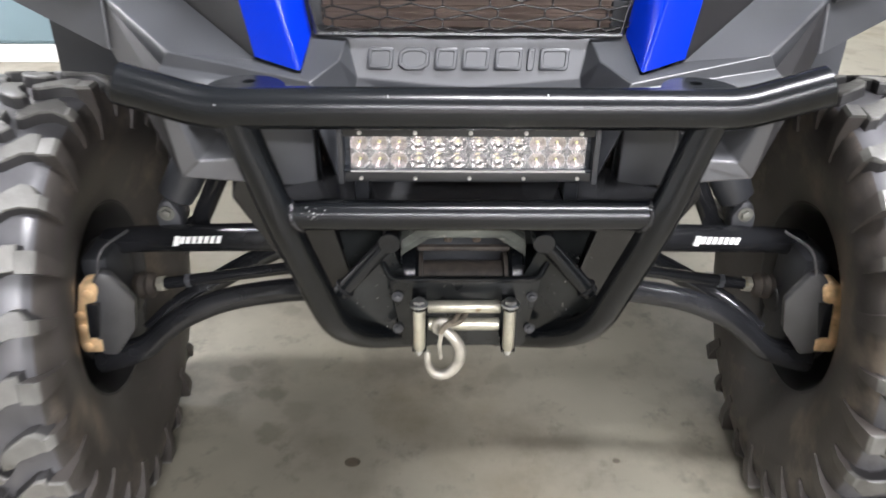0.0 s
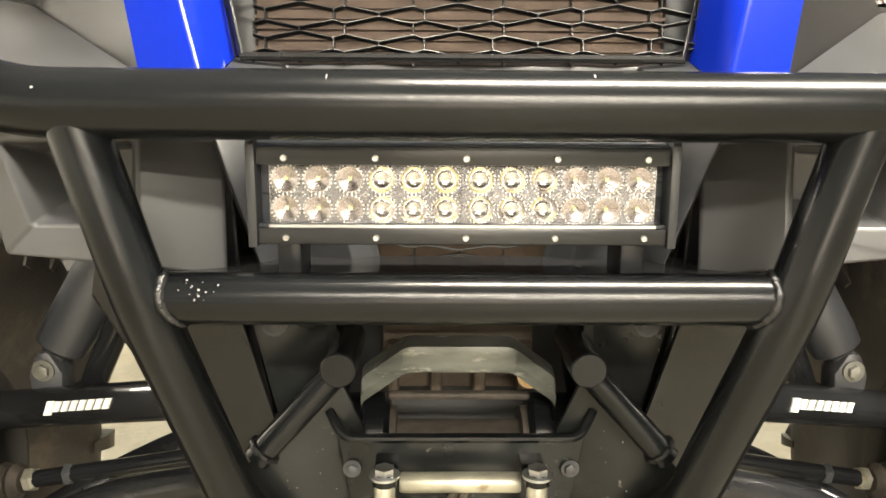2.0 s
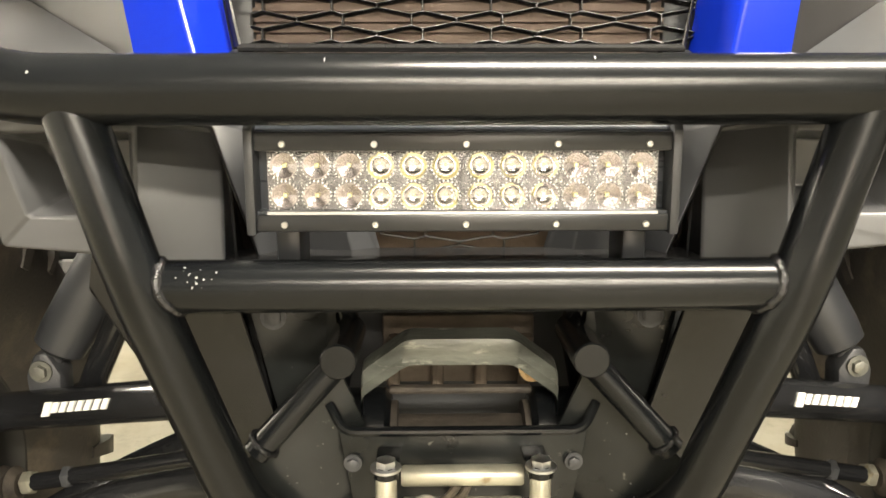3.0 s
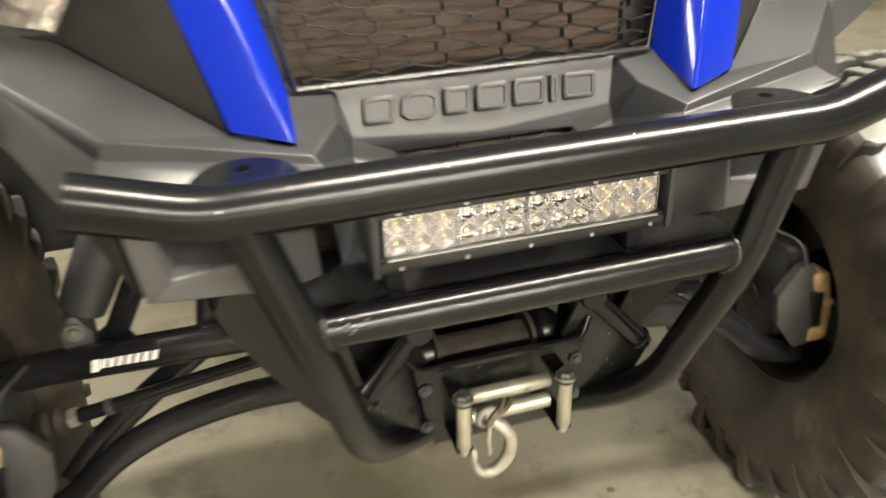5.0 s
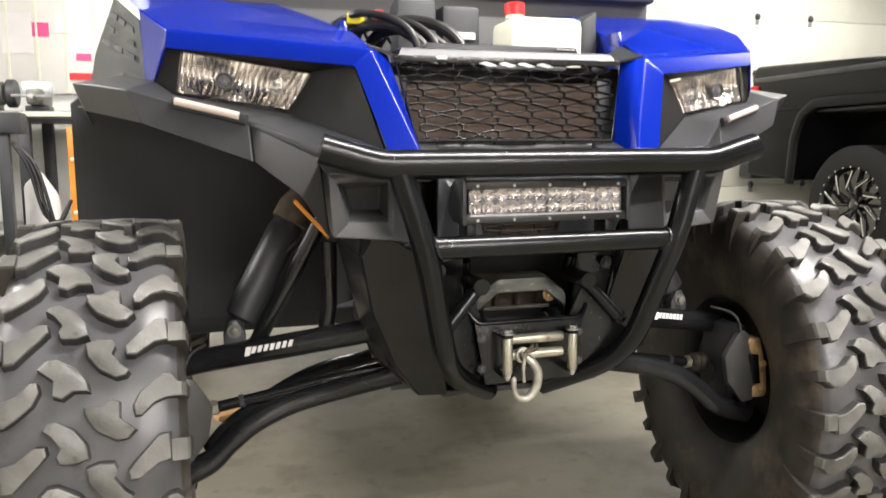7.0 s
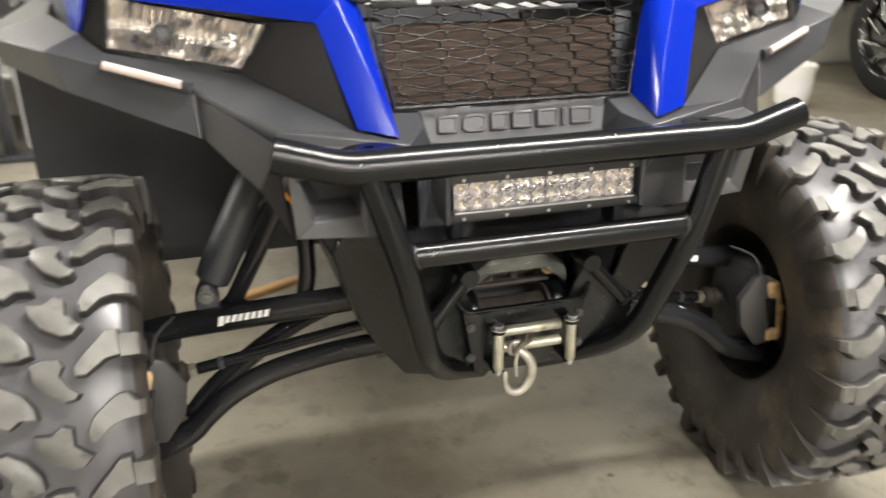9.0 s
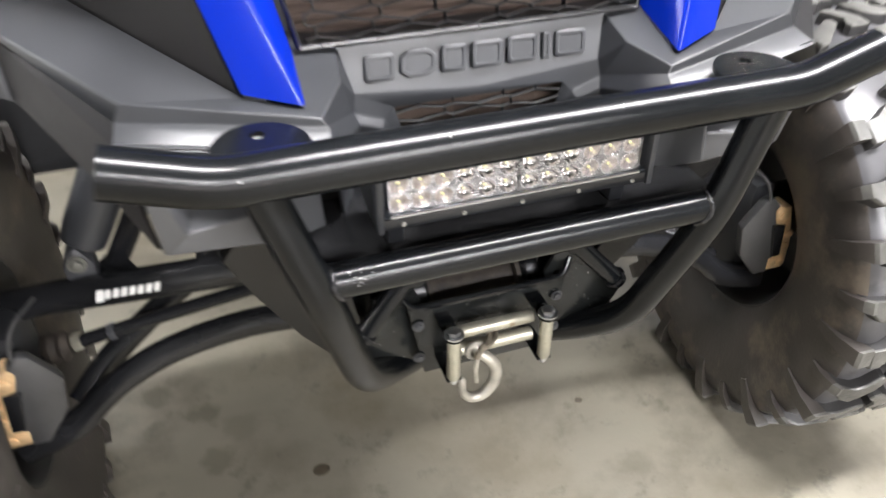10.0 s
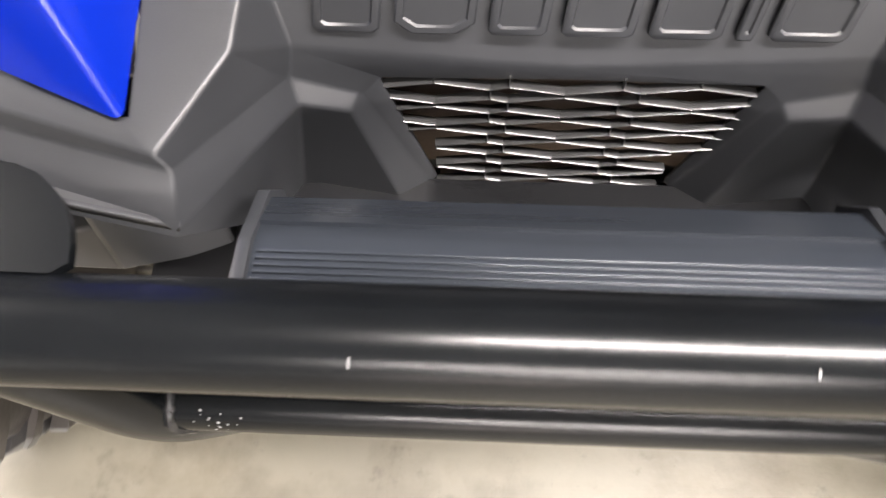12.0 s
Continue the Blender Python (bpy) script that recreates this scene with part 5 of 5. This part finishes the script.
def pickup():
    """A black pickup parked nose forward; its rear quarter shows."""
    t = thing("pickup_truck", "black lifted pickup truck with black spoked wheels", "truck", (5.0, 3.0, 0))
    x0, x1 = 4.12, 6.05
    yr = 5.62
    wy, wz, R = 4.42, 0.455, 0.455
    z0, z1 = 0.72, 1.56

    def arch(cy, r):
        # a squared-off arch well above the tyre
        k = r / 0.56
        return [(cy + y * k, z + (k - 1) * 0.5) for y, z in ((-0.62, 0.58), (-0.59, 0.95), (-0.52, 1.14), (-0.38, 1.23), (0.38, 1.23), (0.52, 1.14), (0.59, 0.95), (0.62, 0.58))]

    fy = 1.15
    prof = [(-0.2, z0), (-0.2, 1.30), (0.55, 1.42)] + [(2.9, 1.48), (2.98, z1 - 0.07), (yr - 0.05, z1 + 0.05), (yr, 1.54), (yr, 0.66), (yr - 0.35, 0.64)]
    prof += [(y, max(z, 0.62)) for y, z in arch(wy, 0.56)[::-1]]
    prof += [(y, max(z, 0.62)) for y, z in arch(fy, 0.56)[::-1]]
    bm = bmesh.new()
    a = [bm.verts.new((x0 + (0.02 if z > 1.3 else 0), y, z)) for y, z in prof]
    b = [bm.verts.new((x1, y, z)) for y, z in prof]
    n = len(prof)
    for i in range(n):
        bm.faces.new((a[i], a[(i + 1) % n], b[(i + 1) % n], b[i]))
    bm.faces.new(a)
    bm.faces.new(b[::-1])
    bmesh.ops.recalc_face_normals(bm, faces=bm.faces[:])
    bmesh.ops.bevel(bm, geom=[e for e in bm.edges if e.calc_face_angle(0) > 0.5], offset=0.03, segments=3, affect="EDGES", profile=0.5)
    part("body", bm, M_TRUCK, t)
    for cy in (wy, fy):
        ring = [(x0 - 0.012, y, z) for y, z in arch(cy, 0.58)]
        part("arch_trim", swept(fillet(ring, 0.05, 4), 0.045, seg=10, flat=0.6), M_TRUCK, t)
        part("well_liner", boxed(x0 + 0.05, x0 + 0.5, cy - 0.5, cy + 0.5, 1.18, 1.20), M_LINER, t)
        wheel_part = holder("wheel", t)
        tyre = lathed([(0.0, 0.29), (0.0, 0.39), (0.02, 0.43), (0.05, R), (0.24, R), (0.27, 0.43), (0.28, 0.29)], (x0 - 0.01, cy, wz), (1, 0, 0), 48, caps=False)
        part("tyre", tyre, M_TRUCKTYRE, wheel_part)
        part("rim", lathed([(-0.004, 0.302), (0.012, 0.29), (0.06, 0.272), (0.09, 0.05), (0.09, 0.0005)], (x0 - 0.01, cy, wz), (1, 0, 0), 40, caps=False), M_GLOSSBLACK, wheel_part)
        for k in range(10):
            ang = 2 * math.pi * k / 10
            d = Vector((0, math.cos(ang), math.sin(ang)))
            e = Vector((0, math.cos(ang + 0.35), math.sin(ang + 0.35)))
            c = Vector((x0 + 0.02, cy, wz))
            part("spoke", swept([c + d * 0.06 + Vector((0.02, 0, 0)), c + d * 0.17 - Vector((0.012, 0, 0)), c + e * 0.273 - Vector((0.012, 0, 0))], 0.014, seg=8), M_GLOSSBLACK, wheel_part)
            part("spoke_edge", swept([c + d * 0.14 - Vector((0.022, 0, 0)), c + e * 0.262 - Vector((0.026, 0, 0))], 0.005, seg=6), M_CHROME, wheel_part)
        for k in range(24):
            ang = 2 * math.pi * k / 24
            part("rim_bolt", lathed([(0, 0.007), (0.006, 0.006)], (x0 - 0.01, cy + 0.293 * math.cos(ang), wz + 0.293 * math.sin(ang)), (-1, 0, 0), 8), M_CHROME, wheel_part)
        part("hub_cap", lathed([(0, 0.05), (0.03, 0.045), (0.04, 0.03)], (x0 + 0.06, cy, wz), (-1, 0, 0), 20), M_GLOSSBLACK, wheel_part)
    part("tail_lamp", boxed(x0 - 0.006, x0 + 0.16, yr - 0.10, yr + 0.012, 1.12, 1.44, bevel=0.015), M_TAIL, t, "red tail lamp")
    part("rear_bumper", boxed(x0 + 0.02, x1 - 0.02, yr - 0.03, yr + 0.14, 0.62, 0.80, bevel=0.03), M_BLACKPL, t)
    part("bed_rail", boxed(x0 + 0.005, x0 + 0.09, 2.98, yr - 0.03, z1 - 0.10, z1 - 0.055, bevel=0.01), M_BLACKPL, t)
    part("side_step", swept([(x0 - 0.02, 1.9, 0.55), (x0 - 0.02, 3.85, 0.55)], 0.05, seg=12), M_BLACKPL, t)
    part("crease", swept([(x0 - 0.002, 3.0, 1.22), (x0 - 0.002, yr - 0.12, 1.22)], 0.012, seg=8), M_TRUCK, t)
    part("cab", slab([(x0 + 0.08, 1.0, 1.40), (x0 + 0.22, 1.45, 1.95), (x0 + 0.22, 2.75, 1.95), (x0 + 0.08, 2.95, 1.48)], (-1, 0, 0), 1.75, 0.03), M_TRUCK, t)


pickup()


def bucket():
    b = thing("bucket", "white plastic bucket with a pale label", "bucket", (3.45, 4.55, 0))
    part("shell", lathed([(0.0, 0.105), (0.004, 0.11), (0.26, 0.135), (0.262, 0.142), (0.275, 0.142), (0.275, 0.132), (0.01, 0.10)], (3.45, 4.55, 0.0), (0, 0, 1), 36), M_WHITE, b)
    part("label", lathed([(0.08, 0.1185), (0.18, 0.1285)], (3.45, 4.55, 0.0), (0, 0, 1), 36, caps=False), M_PAPER, b)


bucket()


def workbench():
    w = thing("workbench", "dark workbench with a pale front edge strip", "bench", (-1.9, 5.4, 0))
    part("bench_top", boxed(-3.2, -0.75, 5.05, 5.95, 1.10, 1.15, bevel=0.004), M_KNUCKLE, w)
    part("edge_strip", boxed(-3.2, -0.75, 5.035, 5.05, 1.115, 1.145, bevel=0.002), M_BOTTLE, w)
    for x in (-3.1, -1.62, -0.85):
        for y in (5.12, 5.85):
            part("leg", boxed(x - 0.035, x + 0.035, y - 0.035, y + 0.035, 0, 1.10, bevel=0.004), M_BLACKPL, w)
    part("lower_shelf", boxed(-3.15, -0.8, 5.1, 5.9, 0.38, 0.41, bevel=0.004), M_WHITE, w)
    v = thing("bench_vise", "grey steel bench vise bolted on the workbench", "vise", (-1.55, 5.25, 1.15))
    part("base", boxed(-1.62, -1.48, 5.18, 5.34, 1.15, 1.19, bevel=0.01), M_KNUCKLE, v)
    part("body", boxed(-1.60, -1.50, 5.12, 5.42, 1.19, 1.29, bevel=0.02), M_DULL, v)
    part("jaw", boxed(-1.63, -1.47, 5.16, 5.20, 1.25, 1.34, bevel=0.01), M_ALLOY, v)
    part("jaw", boxed(-1.63, -1.47, 5.26, 5.30, 1.25, 1.34, bevel=0.01), M_ALLOY, v)
    part("screw", swept([(-1.55, 5.02, 1.24), (-1.55, 5.4, 1.24)], 0.014, seg=12), M_ALLOY, v)
    part("handle", swept([(-1.66, 5.03, 1.24), (-1.44, 5.03, 1.24)], 0.008, seg=10), M_ALLOY, v)
    g = thing("bench_grinder", "old beige bench grinder standing on the workbench", "grinder", (-1.85, 5.3, 1.15))
    part("motor", lathed([(-0.1, 0.06), (-0.09, 0.075), (0.09, 0.075), (0.1, 0.06)], (-1.85, 5.3, 1.27), (1, 0, 0), 24), M_DULL, g)
    part("foot", boxed(-1.92, -1.78, 5.22, 5.38, 1.15, 1.21, bevel=0.01), M_DULL, g)
    for s in (-1, 1):
        part("guard", lathed([(0.11, 0.08), (0.12, 0.09), (0.16, 0.09), (0.17, 0.08)], (-1.85, 5.3, 1.27), (s, 0, 0), 24), M_KNUCKLE, g)


workbench()


def wall_things():
    board = thing("pegboard", "white wall panel with pinned papers", "board", (-1.5, 5.98, 1.6), kind="")
    part("panel", boxed(-2.3, -0.95, 5.965, 5.995, 1.32, 2.3, bevel=0.003), M_WHITE, board)
    for k, (x, z, w, h, m) in enumerate(((-1.70, 1.72, 0.11, 0.10, M_PINK), (-1.42, 1.56, 0.10, 0.05, M_PINK), (-1.55, 1.75, 0.12, 0.16, M_PAPER), (-1.9, 1.6, 0.2, 0.28, M_PAPER), (-1.28, 1.78, 0.12, 0.2, M_PAPER), (-1.48, 1.42, 0.2, 0.05, M_RED))):
        part("paper", boxed(x, x + w, 5.958, 5.962, z, z + h), m, board)
    for k in range(7):
        part("batten", boxed(-2.25 + 0.19 * k, -2.235 + 0.19 * k, 5.957, 5.9655, 1.33, 2.29), M_BOTTLE, board)
    lv = thing("spirit_level", "orange level leaning against the workbench", "level", (-1.33, 5.02, 0.0))
    part("beam", boxed(-1.36, -1.29, 4.98, 5.01, 0.0, 1.05, bevel=0.004), M_ORANGE, lv)
    for z in (0.2, 0.52, 0.85):
        part("vial", lathed([(-0.02, 0.012), (0.02, 0.012)], (-1.325, 4.978, z), (1, 0, 0), 12), M_BOTTLE, lv)
    st = thing("tool_stand", "black steel tool stand with hanging cables", "stand", (-1.6, 4.7, 0))
    part("post", boxed(-1.66, -1.60, 4.62, 4.68, 0.02, 1.02, bevel=0.006), M_BLACKPL, st)
    part("foot", boxed(-1.80, -1.46, 4.55, 4.75, 0.0, 0.03, bevel=0.006), M_BLACKPL, st)
    part("head", boxed(-1.75, -1.52, 4.58, 4.74, 1.0, 1.12, bevel=0.015), M_LINER, st)
    for k in range(3):
        pts = [(-1.58, 4.62, 0.95), (-1.50 + 0.02 * k, 4.6, 0.80), (-1.44 + 0.03 * k, 4.6, 0.55 - 0.05 * k), (-1.36, 4.62, 0.50), (-1.30, 4.64, 0.62)]
        part("cable", swept(spline(pts, 6), 0.011, seg=8), M_HOSE, st)
    bag = thing("white_sack", "white paper sack standing behind the stand", "sack", (-1.48, 4.9, 0))
    part("sack", slab([(-1.60, 4.86, 0.0), (-1.40, 4.86, 0.0), (-1.42, 4.88, 0.62), (-1.52, 4.9, 0.78), (-1.6, 4.88, 0.70)], (0, -1, 0), 0.14, 0.02), M_PAPER, bag)
    cab = thing("storage_cabinet", "grey-blue sheet metal cabinet with a white plinth", "cabinet", (-2.6, 4.2, 0))
    part("body", boxed(-3.3, -1.93, 4.0, 4.75, 0.09, 1.0, bevel=0.01), M_TEAL, cab)
    part("plinth", boxed(-3.28, -1.95, 3.985, 4.73, 0.0, 0.088, bevel=0.004), M_WHITE, cab)
    for x in (-3.28, -2.60):
        part("door", boxed(x, x + 0.65, 3.982, 3.998, 0.11, 0.98, bevel=0.004), M_TEAL, cab)
        part("handle", boxed(x + 0.58, x + 0.60, 3.965, 3.982, 0.5, 0.66, bevel=0.003), M_ALLOY, cab)
    post = thing("door_post", "pale green painted timber post", "post", (-1.6, 5.0, 0), kind="structure")
    part("post", boxed(-2.05, -1.86, 5.0, 5.03, 0.0, CEILING, bevel=0.004), M_BOTTLE, post)


wall_things()


def floor_cable():
    c = thing("extension_cable", "loose coil of orange-red cable lying on the floor", "cable", (-1.42, 2.3, 0))
    rng = random.Random(5)
    for k in range(5):
        r, z = 0.13 + 0.012 * k, 0.008 + 0.013 * k
        loop = [(-1.42 + r * (1 + 0.08 * rng.uniform(-1, 1)) * math.cos(a), 2.3 + r * (1 + 0.08 * rng.uniform(-1, 1)) * math.sin(a), z) for a in (2 * math.pi * j / 12 for j in range(12))]
        part("cable_loop", swept(spline(loop + loop[:1], 4), 0.006, seg=8), M_CABLE, c)


floor_cable()


def floor_batten():
    t = thing("wooden_batten", "thin orange-brown wooden batten lying on the floor", "batten", (-0.34, 2.42, 0))
    along = Matrix.Translation((-0.345, 2.415, 0.0)) @ Matrix.Rotation(0.48, 4, "Z")
    part("batten", boxed(-0.20, 0.18, -0.020, 0.020, 0.0, 0.018, bevel=0.003, m=along), M_TIMBER, t)


floor_batten()


def front_window():
    w = thing("window_1", "wide low window with bright frosted panes", "window", (0.25, Y0, 1.2), kind="structure")
    part("window_frame", boxed(-1.0, 1.5, Y0, Y0 + 0.05, 0.72, 0.80, bevel=0.006), M_WHITE, w)
    part("window_frame", boxed(-1.0, 1.5, Y0, Y0 + 0.05, 1.72, 1.80, bevel=0.006), M_WHITE, w)
    for x in (-1.0, -0.19, 0.62, 1.43):
        part("window_frame", boxed(x, x + 0.07, Y0, Y0 + 0.05, 0.80, 1.72, bevel=0.006), M_WHITE, w)
    for x in (-0.93, -0.12, 0.69):
        part("pane", boxed(x, x + 0.74, Y0 + 0.012, Y0 + 0.024, 0.80, 1.72), M_PANE, w)


front_window()


def ceiling_lights():
    # Every row gets a fixture, the added fill lamps too.
    for lx, ly, sx, sy, lp in SHOP_AND_FILL_LIGHTS:
        f = thing("ceiling_light", "unseen white strip light fixture under the ceiling", "ceiling light", (lx, ly, CEILING - 0.05), group="ceiling lights")
        part("housing", boxed(lx - sx / 2 - 0.04, lx + sx / 2 + 0.04, ly - sy / 2 - 0.02, ly + sy / 2 + 0.02, CEILING - 0.06, CEILING - 0.001, bevel=0.008), M_WHITE, f)
        part("diffuser", boxed(lx - sx / 2, lx + sx / 2, ly - sy / 2, ly + sy / 2, CEILING - 0.078, CEILING - 0.061, bevel=0.006), M_DIFFUSER, f)


ceiling_lights()


def floor_marks():
    spots = ((-0.199, 1.194, 0.016), (0.327, 1.195, 0.008), (0.02, 0.95, 0.007), (0.55, 0.72, 0.006))
    for k, (x, y, r) in enumerate(spots):
        bm = bmesh.new()
        bm.faces.new([bm.verts.new((x + r * (1 + 0.3 * noise.noise((k, j, 0))) * math.cos(a), y + r * (0.8 + 0.3 * noise.noise((j, k, 1))) * math.sin(a), 0.0012)) for j, a in ((j, 2 * math.pi * j / 14) for j in range(14))])
        part("stain", bm, M_STAIN, floor)


floor_marks()


def bumper_wear():
    """Chips and scratches down to bare metal on the tubes."""
    rnd = random.Random(11)
    marks = [(-0.086, 0.9, 0.0022, 0.0005), (0.071, 1.0, 0.0024, 0.0005), (-0.254, 0.45, 0.0009, 0.0008)]
    marks = [(x, th, L, W, "scratch", 0.819, 0.8635, TOP_R) for x, th, L, W in marks]
    for k in range(18):
        r = rnd.uniform(0.00025, 0.0007)
        marks.append((rnd.gauss(-0.168, 0.006), rnd.uniform(0.15, 1.0), r, r, "paint_chip", 0.823, 0.742, LOW_R))
    # chips and grit on the flat plates behind the tubes
    for s in (-1, 1):
        for k in range(18):
            x, z, r = rnd.uniform(0.100, 0.165), rnd.uniform(0.52, 0.645), rnd.uniform(0.0002, 0.0006)
            if z > 0.650 - (x - 0.10) * 1.04 or x > 0.147 + (z - 0.52) * 0.367:
                continue
            y = 0.925 - (x - 0.10) * 0.28 - 0.0004
            q = [(s * x + r * rnd.uniform(0.5, 1.5) * math.cos(a), y, z + r * rnd.uniform(0.5, 1.5) * math.sin(a)) for a in (2 * math.pi * j / 6 for j in range(6))]
            part("paint_chip", slab(q, (0, -1, 0), 0.0012), M_SCRATCH, bumper)
    for x, th, L, W, name, y0, z0, rad in marks:
        n = Vector((0, -math.cos(th), math.sin(th)))
        c = Vector((x, y0, z0)) + n * (rad + 0.0001)
        t = n.cross(Vector((1, 0, 0)))
        q = [c + Vector((math.cos(a) * W * rnd.uniform(0.6, 1.4), 0, 0)) + t * math.sin(a) * L * rnd.uniform(0.6, 1.4) for a in (2 * math.pi * j / 7 for j in range(7))]
        part(name, slab(q, n, 0.0005), M_SCRATCH, bumper)


bumper_wear()
